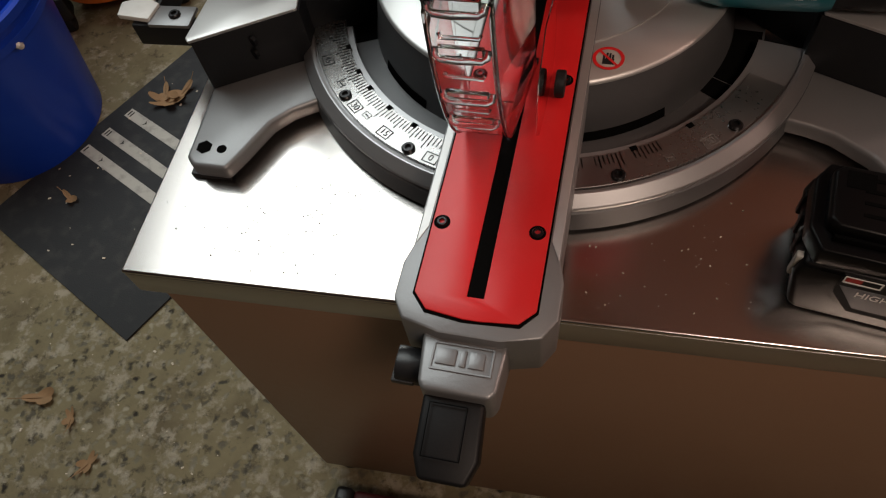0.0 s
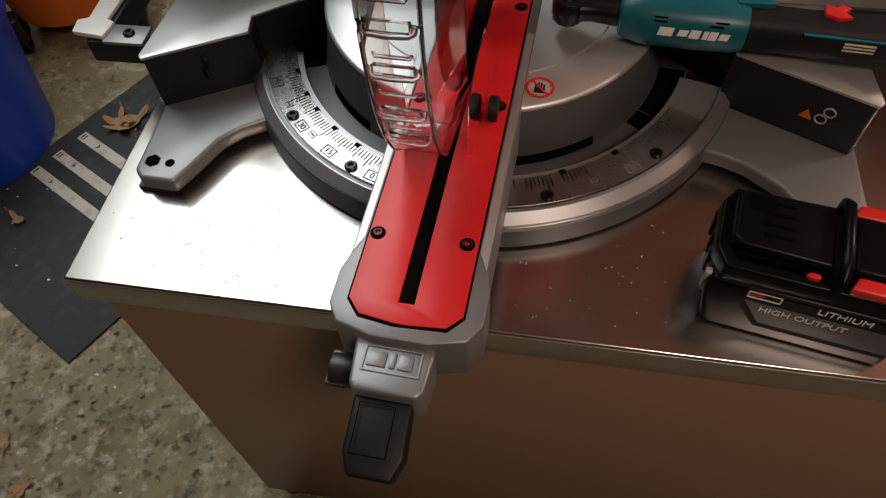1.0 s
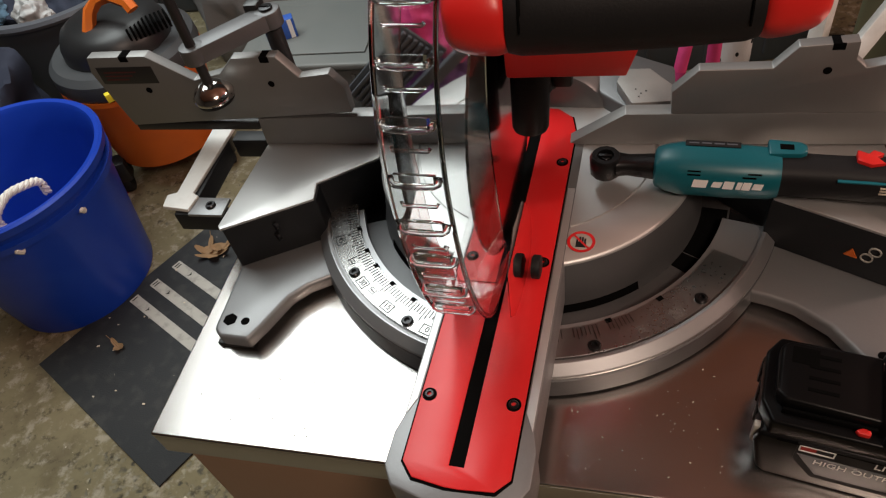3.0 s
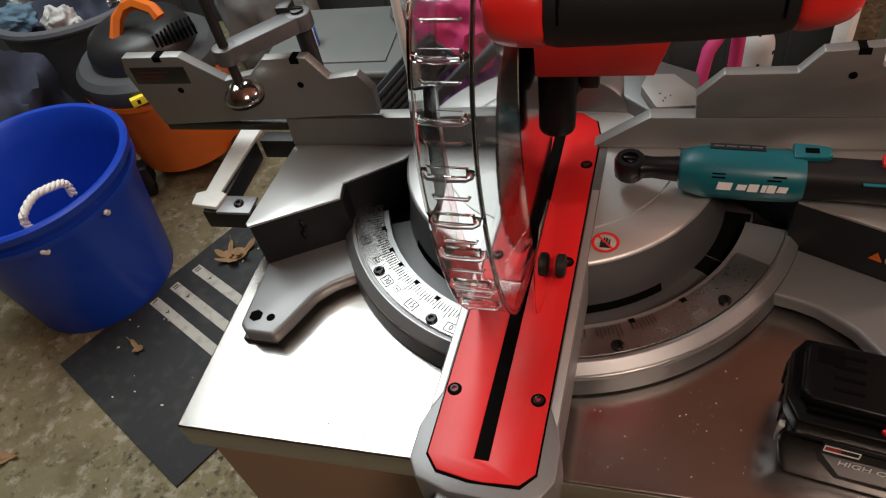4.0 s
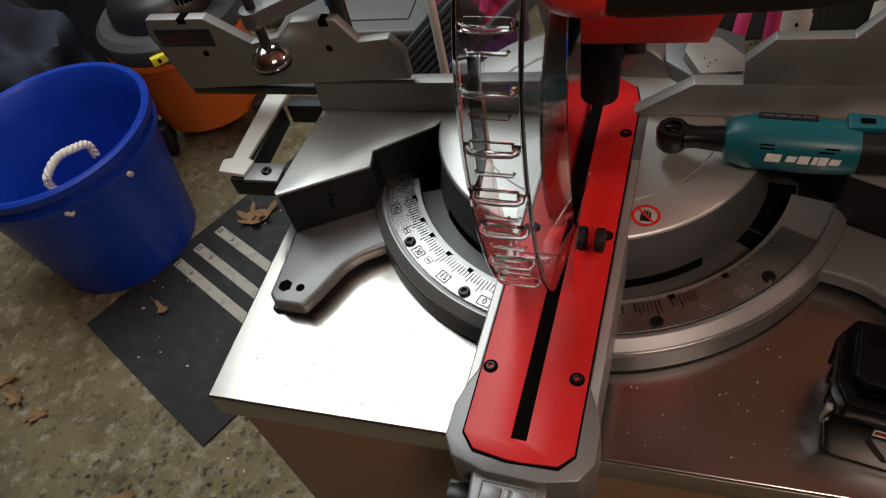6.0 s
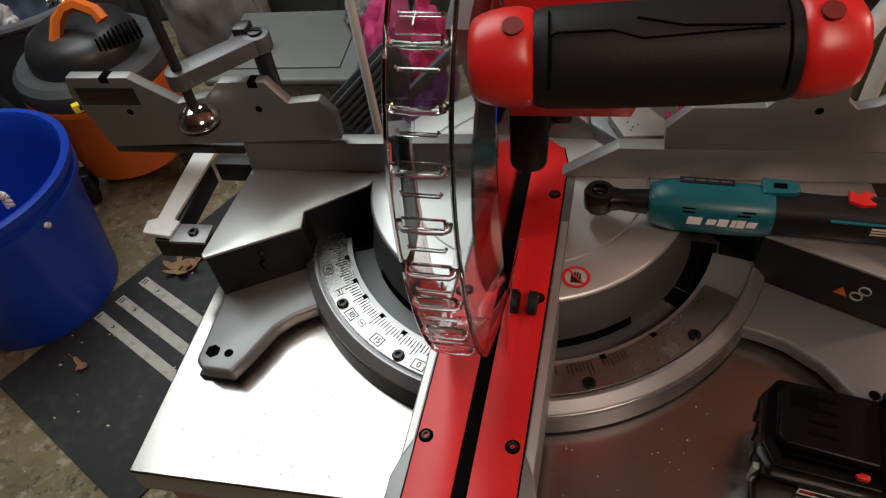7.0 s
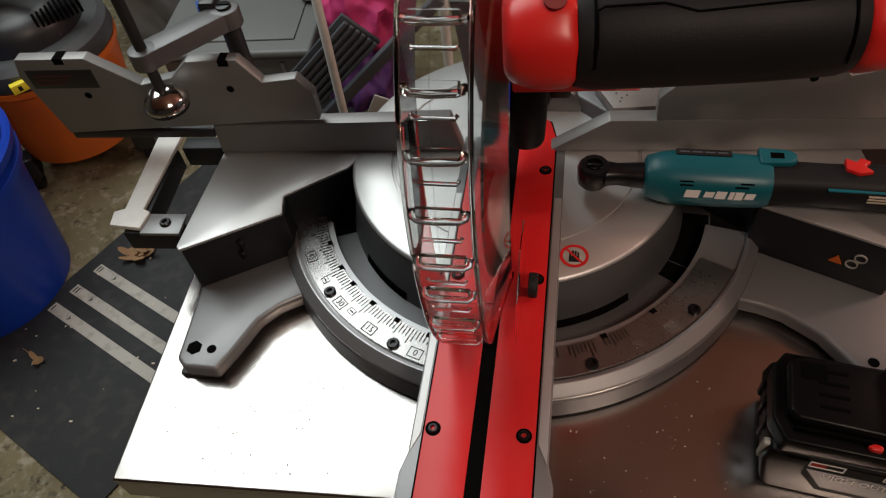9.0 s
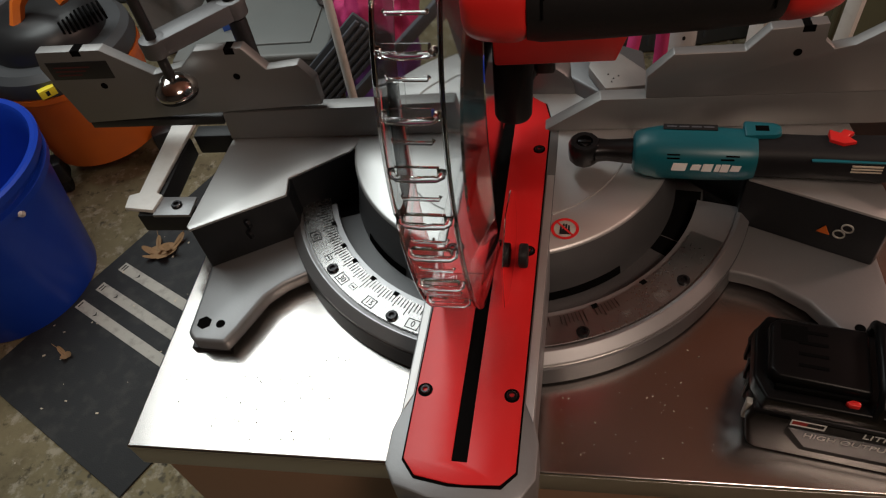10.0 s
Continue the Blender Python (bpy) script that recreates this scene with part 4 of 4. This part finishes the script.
for k in range(4):
    part("name_plate_bar", box(0.061 + 0.0105 * k, 0.0695 + 0.0105 * k, 0.0092, 0.0108, 0.0455, 0.0457, 0), GREY_INK, ratchet)


def on_body(x, deg, lift=0.0):
    """A frame on the flank of the motor body: x along it, z out of it."""
    a = radians(deg)
    f = (math.cos(a) ** 2.6 + math.sin(a) ** 2.6) ** (-1 / 2.6)
    y, z = -(0.0226 + lift) * math.cos(a) * f, RZ + (0.0215 + lift) * math.sin(a) * f
    return Matrix.Translation((x, y, z)) @ pose(0, 0, 0, 90 - deg * 0.9)


for x in (0.067, 0.112):
    for j in range(2):
        part("vent", box(-0.0055, 0.0055, -0.0007, 0.0007, -0.001, 0.0003, 0.0002, m=on_body(x + (0.004 * j if x > 0.1 else 0), 31 + 8 * j)), HOLE_SHADE, ratchet)
# the maker's mark as slanted plain bars
for k, (w, h) in enumerate(((0.0085, 0.0085), (0.0055, 0.0062), (0.0060, 0.0085), (0.0028, 0.0080), (0.0048, 0.0085), (0.0055, 0.0062))):
    x = 0.060 + 1.45 * (0, 0.0096, 0.0162, 0.0220, 0.0262, 0.0322)[k]
    w, h = 1.40 * w, 0.88 * h
    bm = prism([(x - w / 2, -h / 2), (x + w / 2, -h / 2), (x + w / 2 + 0.0015, h / 2), (x - w / 2 + 0.0015, h / 2)], 0, 0.0008, 0, m=Matrix.Translation((0.012, -0.0224, 0.0275)) @ pose(0, 0, 0, 78))
    part("mark_bar", bm, WHITE_INK, ratchet)

# ---- floor things ----
mat_dir, mat_side = Vector((0.576, 0.817)).normalized(), Vector((-0.817, 0.576)).normalized()
corner = Vector((-0.796, -0.034))


def on_mat(a, b):
    p = corner + mat_side * a + mat_dir * b
    return (p.x, p.y)


rubber = mesh_object("floor_mat", prism([on_mat(0, 0), on_mat(0.508, 0), on_mat(0.508, 1.15), on_mat(0, 1.15)], 0, 0.006, 0.0015), MAT)
tagged(rubber, "black rubber floor mat with cream strips on concrete", "floor mat")
for k, (a, b) in enumerate(((0.475, 0.240), (0.473, 0.301), (0.473, 0.371))):
    strip = part("strip", prism([on_mat(0.02, b), on_mat(a, b), on_mat(a, b + 0.026), on_mat(0.02, b + 0.026)], 0.0061, 0.0072, 0.0004, 1), STRIPE, rubber, "worn cream strip with black marks")
    for j in range(k + 1 if k < 2 else 2):
        part("mark", prism([on_mat(a - 0.006 - 0.008 * j, b + 0.005), on_mat(a - 0.009 - 0.008 * j, b + 0.005), on_mat(a - 0.009 - 0.008 * j, b + 0.021), on_mat(a - 0.006 - 0.008 * j, b + 0.021)], 0.0073, 0.0077, 0), INK, strip)
    part("mark", prism([on_mat(a - 0.062, b + 0.006), on_mat(a - 0.070, b + 0.013), on_mat(a - 0.062, b + 0.020), on_mat(a - 0.065, b + 0.013)], 0.0073, 0.0077, 0), INK, strip)

rng = random.Random(4)


def leaf_mesh(size, seed):
    """A dry leaf with rounded lobes, cupped and twisted, on a short stalk."""
    r = random.Random(seed)
    lobes, curl, twist = r.choice((3, 5, 5)), r.uniform(0.7, 1.3), r.uniform(-0.8, 0.8)
    bm = bmesh.new()

    def lifted(x, y):
        return Vector((x, y, 0.0015 + curl * (y * y + 0.35 * x * x) / size + max(0, twist * x * y / size)))

    def rim(k, f):
        a = 2 * math.pi * k / 56
        reach = size * f * (0.38 + 0.42 * abs(math.cos(lobes * a / 2)) ** 1.4 + 0.05 * math.sin(3 * a + seed))
        return lifted(1.35 * reach * math.cos(a), 0.68 * reach * math.sin(a))

    mid = bm.verts.new(lifted(0, 0))
    inner = [bm.verts.new(rim(k, 0.55)) for k in range(56)]
    outer = [bm.verts.new(rim(k, 1.0)) for k in range(56)]
    for k in range(56):
        n = (k + 1) % 56
        bm.faces.new((mid, inner[k], inner[n]))
        bm.faces.new((inner[k], outer[k], outer[n], inner[n]))
    ext = bmesh.ops.extrude_face_region(bm, geom=list(bm.faces))
    bmesh.ops.translate(bm, verts=[v for v in ext["geom"] if isinstance(v, bmesh.types.BMVert)], vec=(0, 0, 0.0005))
    return joined(bm, tube([lifted(0, 0) + Vector((0, 0, 0.001)), lifted(size * 0.9, 0.02 * size) + Vector((0, 0, 0.001)), lifted(size * 1.5, 0.12 * size)], 0.0007, 6))


for k, (x, y, size) in enumerate(((-0.865, 0.575, 0.046), (-0.84, 0.60, 0.036), (-0.88, 0.60, 0.030), (-1.02, 0.30, 0.024), (-0.93, -0.15, 0.034), (-0.80, -0.27, 0.026), (-0.86, -0.19, 0.022), (-1.30, 0.06, 0.035), (-1.36, 0.10, 0.04), (-1.40, 0.03, 0.03), (-0.94, 1.35, 0.05), (-1.45, 0.2, 0.045), (-1.22, 0.02, 0.03))):
    on = 0.0075 if y > 0.29 and x > -1.05 else 0.0005
    leaf = mesh_object("dry_leaf", leaf_mesh(size, k), LEAF)
    leaf.matrix_world = pose(x, y, on, 0, 0, 47 * k)
    tagged(leaf, "curled brown dry leaf lying on the floor", "leaf", "leaves on the floor")


def chips(name, mat, spots, size, label, seed):
    """Many small flakes in one mesh."""
    r = random.Random(seed)
    bm = bmesh.new()
    for x, y, z in spots:
        s_ = size * (0.4 + 1.4 * r.random() ** 2)
        q = box(-s_, s_, -s_ * 0.6, s_ * 0.6, 0, s_ * 0.5, 0)
        q.transform(pose(x, y, z, 0, 0, r.random() * 180))
        me = bpy.data.meshes.new("piece")
        q.to_mesh(me)
        q.free()
        bm.from_mesh(me)
        bpy.data.meshes.remove(me)
    return tagged(mesh_object(name, bm, mat, smooth=0), label, "sawdust", kind="stuff")


r = random.Random(9)
spots = []
while len(spots) < 340:
    x, y = r.gauss(-0.235, 0.055), r.gauss(-0.225, 0.05)
    q = CAB.inverted() @ Vector((x, y, 0))
    if 0.01 < q.x < 0.3 and 0.008 < q.y < 0.14 and math.hypot(x, y) > 0.246:
        spots.append((x, y, BENCH + 0.0002))
chips("sawdust", DUST, spots, 0.00042, "dark sawdust specks on the steel top", 1)
spots = []
while len(spots) < 70:
    x, y = r.uniform(0.02, 0.34), r.uniform(-0.34, -0.2)
    if math.hypot(x, y) > 0.248 and (CAB.inverted() @ Vector((x, y, 0))).y > 0.01 and not 0.15 < x < 0.32:
        spots.append((x, y, BENCH + 0.0002))
chips("wood_specks", PALE_CHIP, spots, 0.0005, "pale wood specks on the steel top", 2)
spots = [(*on_mat(r.uniform(0.02, 0.48), r.uniform(0.02, 0.7)), 0.0066) for _ in range(46)]
chips("wood_chips", PALE_CHIP, spots, 0.0022, "pale wood chips on the rubber mat", 3)
spots = [(r.uniform(-1.6, -0.5), r.uniform(-0.5, 0.1), 0.0002) for _ in range(70)]
spots = [p for p in spots if (Vector(p[:2]) - corner).dot(mat_dir) < -0.01 or (Vector(p[:2]) - corner).dot(mat_side) < -0.01 or (Vector(p[:2]) - corner).dot(mat_side) > 0.51]
chips("floor_chips", PALE_CHIP, spots, 0.0018, "pale chips scattered on concrete", 5)

# ---- blue tub with rope handles ----
tub = thing("rope_handle_tub", pose(-1.215, 0.532, 0), "blue plastic tub with white rope handles on concrete", "tub")
part("tub_body", lathe([(0.178, 0.0), (0.183, 0.004), (0.222, 0.318), (0.236, 0.322), (0.238, 0.340), (0.226, 0.344), (0.230, 0.362), (0.242, 0.366), (0.244, 0.384), (0.238, 0.389), (0.228, 0.387), (0.222, 0.378), (0.214, 0.318), (0.176, 0.010), (0, 0.008), (0, 0.0)], 72), BLUE, tub, "blue plastic tub body with a rolled rim")


def rope(points, radius):
    """Three strands twisted round a line."""
    pts = [Vector(p) for p in points]
    dense = []
    for i in range(len(pts) - 1):
        p0, p1, p2, p3 = pts[max(0, i - 1)], pts[i], pts[i + 1], pts[min(len(pts) - 1, i + 2)]
        for k in range(10):
            t = k / 10
            dense.append(0.5 * ((2 * p1) + (p2 - p0) * t + (2 * p0 - 5 * p1 + 4 * p2 - p3) * t * t + (3 * p1 - p0 - 3 * p2 + p3) * t ** 3))
    strands = []
    for s_ in range(3):
        line = []
        for i, p in enumerate(dense):
            d = (dense[min(i + 1, len(dense) - 1)] - dense[max(i - 1, 0)]).normalized()
            side = d.orthogonal().normalized() if abs(d.z) > 0.95 else d.cross(Vector((0, 0, 1))).normalized()
            up = side.cross(d)
            a = i * 0.75 + s_ * 2.094
            line.append(p + (side * math.cos(a) + up * math.sin(a)) * radius * 0.55)
        strands.append(tube(line, radius * 0.6, 8))
    return joined(*strands)


def rim_place(deg, rr, z):
    return (rr * math.cos(radians(deg)), rr * math.sin(radians(deg)), z)


part("rope_handle", rope([rim_place(-59.6, 0.189, 0.352), rim_place(-58.6, 0.193, 0.390), rim_place(-47.6, 0.173, 0.411), rim_place(-34.7, 0.173, 0.411), rim_place(-23.7, 0.161, 0.390), rim_place(-22.7, 0.157, 0.352)], 0.0085), ROPE, tub, "white twisted rope handle")
for a in (-59.6, -22.7):
    part("rope_knot", tube([rim_place(a, 0.226, 0.330), rim_place(a + 1, 0.233, 0.322), rim_place(a + 2.5, 0.228, 0.312)], 0.0075, 8), ROPE, tub)

# ---- wet and dry vacuum ----
vac = thing("shop_vacuum", pose(-1.09, 0.99, 0, 0, 0, 20) @ Matrix.Diagonal((0.93, 0.93, 0.97, 1)), "orange and black wet and dry vacuum on casters", "vacuum")
part("tank", lathe([(0.0, 0.085), (0.150, 0.085), (0.165, 0.095), (0.200, 0.330), (0.208, 0.335), (0.208, 0.350), (0.0, 0.350)], 56), ORANGE, vac, "orange plastic tank")
part("collar", lathe([(0.0, 0.3505), (0.204, 0.3505), (0.209, 0.362), (0.205, 0.395), (0.188, 0.410), (0.0, 0.410)], 56), GREY_PLASTIC, vac, "dark grey collar")
part("motor_head", lathe([(0.0, 0.4105), (0.152, 0.4105), (0.148, 0.44), (0.132, 0.470), (0.105, 0.484), (0.0, 0.495)], 48), BLACK, vac, "black motor head")
part("handle", tube([(-0.060, -0.085, 0.425), (-0.055, -0.070, 0.455), (-0.018, -0.040, 0.520), (0.015, -0.040, 0.543), (0.050, -0.058, 0.553), (0.100, -0.1235, 0.553), (0.108, -0.135, 0.535)], 0.017, 6), ORANGE, vac, "orange carrying handle")
for k in range(10):
    part("vent_slot", box(0.03 + 0.012 * k, 0.036 + 0.012 * k, -0.136, -0.08, 0.450, 0.478, 0.001, m=pose(0, 0, 0.0, 0, 0, 14)), HOLE_SHADE, vac)
part("warning_label", box(-0.105, -0.065, -0.2075, -0.1900, 0.365, 0.387, 0.001, m=pose(0, 0, 0, 0, 0, 17)), YELLOW, vac, "yellow warning label")
part("warning_label_mark", box(-0.090, -0.081, -0.2084, -0.2076, 0.370, 0.382, 0, m=pose(0, 0, 0, 0, 0, 17)), INK, vac)
for a in (-150, -35, 55, 145):
    x, y = 0.19 * math.cos(radians(a)), 0.19 * math.sin(radians(a))
    caster = part("caster", box(x - 0.03, x + 0.03, y - 0.03, y + 0.03, 0.045, 0.115, 0.01), BLACK, vac)
    part("wheel", rod((x - 0.015, y, 0.03), (x + 0.015, y, 0.03), 0.030, bevel=0.004), RUBBER, caster)

# ---- background clutter ----


def heap(name, mat, x, y, z, sx, sy, sz, label, category, seed, folds=9.0):
    """A crumpled heap of cloth."""
    bm = bmesh.new()
    bmesh.ops.create_icosphere(bm, subdivisions=5, radius=1)
    for v in bm.verts:
        n = noise.fractal(v.co * 1.6 + Vector((seed * 3.1, 0, 0)), 0.9, 2.0, 4)
        f = abs(noise.noise(v.co * folds * 0.20 + Vector((0, seed * 2.3, 0))))
        v.co = v.co * (1 + 0.22 * n - 0.45 * f)
        v.co = Vector((v.co.x * sx, v.co.y * sy, max(-0.35, v.co.z) * sz))
    low = min(v.co.z for v in bm.verts)
    bmesh.ops.translate(bm, verts=bm.verts, vec=(0, 0, -low))
    ob = mesh_object(name, bm, mat, smooth=60)
    ob.matrix_world = pose(x, y, z)
    return tagged(ob, label, category)


def tote(name, m, w, d, h, mat, label, lid=True):
    ob = thing(name, m, label, "storage tote")
    t = 0.004
    part("bin", prism([(-w / 2 * 0.92, -d / 2 * 0.9), (w / 2 * 0.92, -d / 2 * 0.9), (w / 2 * 0.92, d / 2 * 0.9), (-w / 2 * 0.92, d / 2 * 0.9)], 0, h - 0.03, 0.012, 3), mat, ob)
    for x in (-w * 0.3, -w * 0.1, w * 0.1, w * 0.3):
        part("rib", box(x - 0.006, x + 0.006, -d / 2 * 0.9 - 0.006, -d / 2 * 0.9 + 0.002, 0.03, h - 0.05, 0.002), mat, ob)
    if lid:
        part("lid", joined(box(-w / 2, w / 2, -d / 2, d / 2, h - 0.0295, h - 0.006, 0.008, 3), box(-w / 2 + 0.05, w / 2 - 0.05, -d / 2 + 0.05, d / 2 - 0.05, h - 0.0058, h, 0.003)), mat, ob, "lid with a raised panel")
    return ob


laundry = thing("laundry_tub", pose(-1.450, 1.350, 0), "dark slate plastic tub heaped with clothes", "tub")
part("tub_body", lathe([(0.215, 0.0), (0.276, 0.40), (0.266, 0.40), (0.205, 0.02), (0, 0.015), (0, 0)], 48), TOTE_DARK, laundry)
part("rim", lathe([(0.266, 0.4005), (0.288, 0.4005), (0.292, 0.410), (0.288, 0.42), (0.266, 0.42)], 48), TOTE_SLATE, laundry, "rolled rim")
heap("folded_cloth", CLOTH_NAVY, -1.450, 1.350, 0.235, 0.23, 0.23, 0.17, "navy cloth heaped in the dark tub", "cloth", 1)
heap("folded_cloth", CLOTH_WHITE, -1.415, 1.155, 0.375, 0.060, 0.050, 0.060, "white cloth on the heap in the tub", "cloth", 2)
heap("folded_cloth", CLOTH_BLUE, -1.570, 1.200, 0.385, 0.085, 0.055, 0.050, "pale blue cloth on the heap in the tub", "cloth", 3)
heap("folded_cloth", CLOTH_RED, -1.500, 1.400, 0.41, 0.09, 0.08, 0.07, "red cloth on the heap in the tub", "cloth", 4)
heap("folded_cloth", CLOTH_WHITE, -1.610, 1.340, 0.40, 0.07, 0.06, 0.06, "crumpled white cloth on the heap in the tub", "cloth", 15)
striped = thing("striped_cloth", pose(-1.360, 1.400, 0.405, 0, 0, 35), "black and white striped cloth folded on the tub", "cloth")
for k in range(9):
    line = [(-0.12 + 0.03 * j, 0.018 * k - 0.07, 0.03 + 0.03 * math.sin(j * 0.8 + k * 0.25) + 0.006 * k) for j in range(9)]
    part("stripe", tube(line, 0.0105, 8), CLOTH_WHITE if k % 2 else CLOTH_NAVY, striped)
heap("foil_bundle", FOIL, -1.275, 1.275, 0.385, 0.045, 0.045, 0.055, "crumpled silver foil bundle", "foil", 6, 20)
heap("cloth_bag", CLOTH_NAVY, -1.57, 0.885, 0, 0.26, 0.19, 0.36, "dark cloth bag slumped on concrete", "bag", 7)
heap("cloth_bag", CLOTH_RED, -1.27, 0.825, 0, 0.065, 0.05, 0.24, "red cloth bundle behind the blue tub", "bag", 8)
tote("storage_tote", pose(-0.655, 1.27, 0, 0, 0, -5), 0.44, 0.36, 0.21, TOTE_GREY, "grey plastic storage tote with a flat lid")
# tote shapes added to keep the background dark and cover the pale floor
for x, y, w, d, h, turn in ((-0.55, 1.95, 0.9, 0.5, 0.60, 3), (-1.35, 2.05, 0.7, 0.5, 0.52, -6), (0.34, 1.42, 0.8, 0.5, 0.52, 4), (1.45, 1.75, 0.8, 0.55, 0.62, -12), (-2.2, 1.6, 0.7, 0.5, 0.55, 12)):
    tote("storage_tote", pose(x, y, 0, 0, 0, turn), w, d, h, TOTE_DARK, "dark tote shape added to fill the black background")
tote("storage_tote", pose(1.02, 1.02, 0, 0, 0, -24), 0.58, 0.42, 0.46, TOTE_OLIVE, "olive plastic storage tote with a lid")
heap("fabric_sack", CLOTH_GREY, -0.98, 1.56, 0, 0.17, 0.14, 0.46, "grey fabric bundle standing on concrete", "bundle", 11)
carton = thing("drink_carton", pose(-0.74, 1.24, 0.21, 0, 0, 20) @ Matrix.Diagonal((0.8, 0.8, 0.8, 1)), "blue and white carton standing on a grey tote", "carton")
part("carton_body", box(-0.03, 0.03, -0.02, 0.02, 0, 0.075, 0.002), BLUE_LABEL, carton)
part("carton_panel", box(0.006, 0.022, -0.0212, -0.0204, 0.002, 0.073, 0), WHITE_INK, carton)
heap("beige_pouch", CLOTH_GREY, -0.45, 1.33, 0.21, 0.06, 0.05, 0.075, "beige and dark pouch on a grey tote", "pouch", 14)
heap("toy_bag", PURPLE, -0.32, 1.13, 0, 0.105, 0.10, 0.22, "purple bag on concrete beside a stool", "bag", 9)
heap("pink_cushion", PINK, -0.30, 1.15, 0.19, 0.115, 0.10, 0.17, "pink fabric cushion on a purple bag", "cushion", 10)

STOOL = pose(-0.292, 0.60, 0)
stool = thing("step_stool", STOOL, "folded white metal step stool with grey ridged treads", "step stool")
part("post", rod((0, -0.015, 0), (0.004, -0.02, 0.80), 0.0085, bevel=0.001), WHITE_METAL, stool, "slim white tube")
part("leg", rod((-0.043, 0.03, 0), (-0.043, 0.03, 0.362), 0.009, bevel=0.001), WHITE_METAL, stool)
part("leg", rod((0.215, 0.03, 0), (0.215, 0.03, 0.60), 0.009, bevel=0.001), WHITE_METAL, stool)
TREAD = pose(-0.048, 0.0, 0.358, 0, -43.8, 0)
part("side_rail", box(0.0, 0.36, 0.0, 0.018, -0.011, 0.011, 0.002, m=TREAD), TOTE_SLATE, stool, "grey flat side rail")
for k in range(6):
    part("tread_slat", box(0.004, 0.20, 0.026, 0.034, 0.016 + 0.0135 * k, 0.024 + 0.0135 * k, 0.0015, m=TREAD), TOTE_SLATE, stool, "ridge of the grey tread")
part("tread", box(0.0, 0.205, 0.0345, 0.044, 0.012, 0.102, 0.003, m=TREAD), TOTE_DARK, stool)
part("side_plate", upright([(0.040, 0.352), (0.062, 0.395), (0.105, 0.372), (0.200, 0.345), (0.200, 0.310), (0.060, 0.310)], 0.024, 0.028, 0.001), WHITE_METAL, stool, "white sheet metal side plate")

scooter = thing("toy_scooter", pose(0.34, 0.72, 0), "pink toy scooter with a curved handlebar behind the saw", "scooter")
part("post", tube([(0, 0, 0.06), (0, 0, 0.56)], 0.014, 12), PINK, scooter)
part("handlebar", tube([(0.0, 0, 0.50), (-0.03, -0.02, 0.495), (-0.065, -0.05, 0.46), (-0.075, -0.06, 0.40), (-0.075, -0.055, 0.34)], 0.013, 12), PINK, scooter, "curved pink tube")
part("deck", box(-0.05, 0.05, -0.1, 0.32, 0.045, 0.065, 0.008), PINK, scooter)
for y in (-0.06, 0.28):
    part("wheel", rod((-0.012, y, 0.04), (0.012, y, 0.04), 0.040, bevel=0.004), BLACK, scooter)
roll = thing("dotted_cloth_roll", pose(0.40, 0.81, 0) @ Matrix.Diagonal((0.58, 0.58, 0.845, 1)), "white cloth roll with dark dots behind the saw", "cloth roll")
part("roll", lathe([(0, 0), (0.062, 0), (0.066, 0.02), (0.064, 0.44), (0.060, 0.456), (0.050, 0.472), (0.034, 0.482), (0.016, 0.486), (0, 0.487)], 32), CLOTH_WHITE, roll)
for x, y in ((0.0, -0.006), (0.018, -0.022), (-0.020, -0.018), (0.028, 0.008), (-0.026, 0.012), (0.004, 0.026), (-0.002, -0.034)):
    part("dot", rod((x, y, 0.470), (x, y, 0.4885 - 3.2 * (x * x + y * y)), 0.0048, steps=10), INK, roll)
for k in range(40):
    a, z = (k * 137.5) % 360, 0.12 + 0.0080 * k
    c, s_ = math.cos(radians(a)), math.sin(radians(a))
    part("dot", rod((0.0635 * c, 0.0635 * s_, z), (0.0664 * c, 0.0664 * s_, z), 0.006, steps=10), INK, roll)
ladder = thing("ladder", pose(0.60, 0.80, 0), "white metal ladder frame leaning among storage totes", "ladder")
for a, c in (((-0.06, -0.06, 0.0), (-0.06, -0.06, 0.64)), ((-0.02, -0.14, 0.40), (0.34, 0.16, 0.70)), ((0.16, 0.02, 0.0), (0.16, 0.0, 0.56))):
    part("stile", rod(a, c, 0.021, steps=4, bevel=0.002), WHITE_METAL, ladder)

# ---- tool case at the cabinet's foot ----
case = thing("tool_case", pose(-0.335, -0.335, 0, 0, 0, -8), "dark maroon tool case with a black end on concrete", "tool case")
part("case_body", box(0.03, 0.17, -0.03, 0.03, 0, 0.055, 0.008, 3), CASE_MAROON, case)
part("case_end", joined(box(0.0, 0.0295, -0.032, 0.032, 0, 0.058, 0.008, 3), rod((0.012, 0.0, 0.058), (0.012, 0.0, 0.066), 0.012, bevel=0.002)), BLACK, case, "black ribbed end cap")
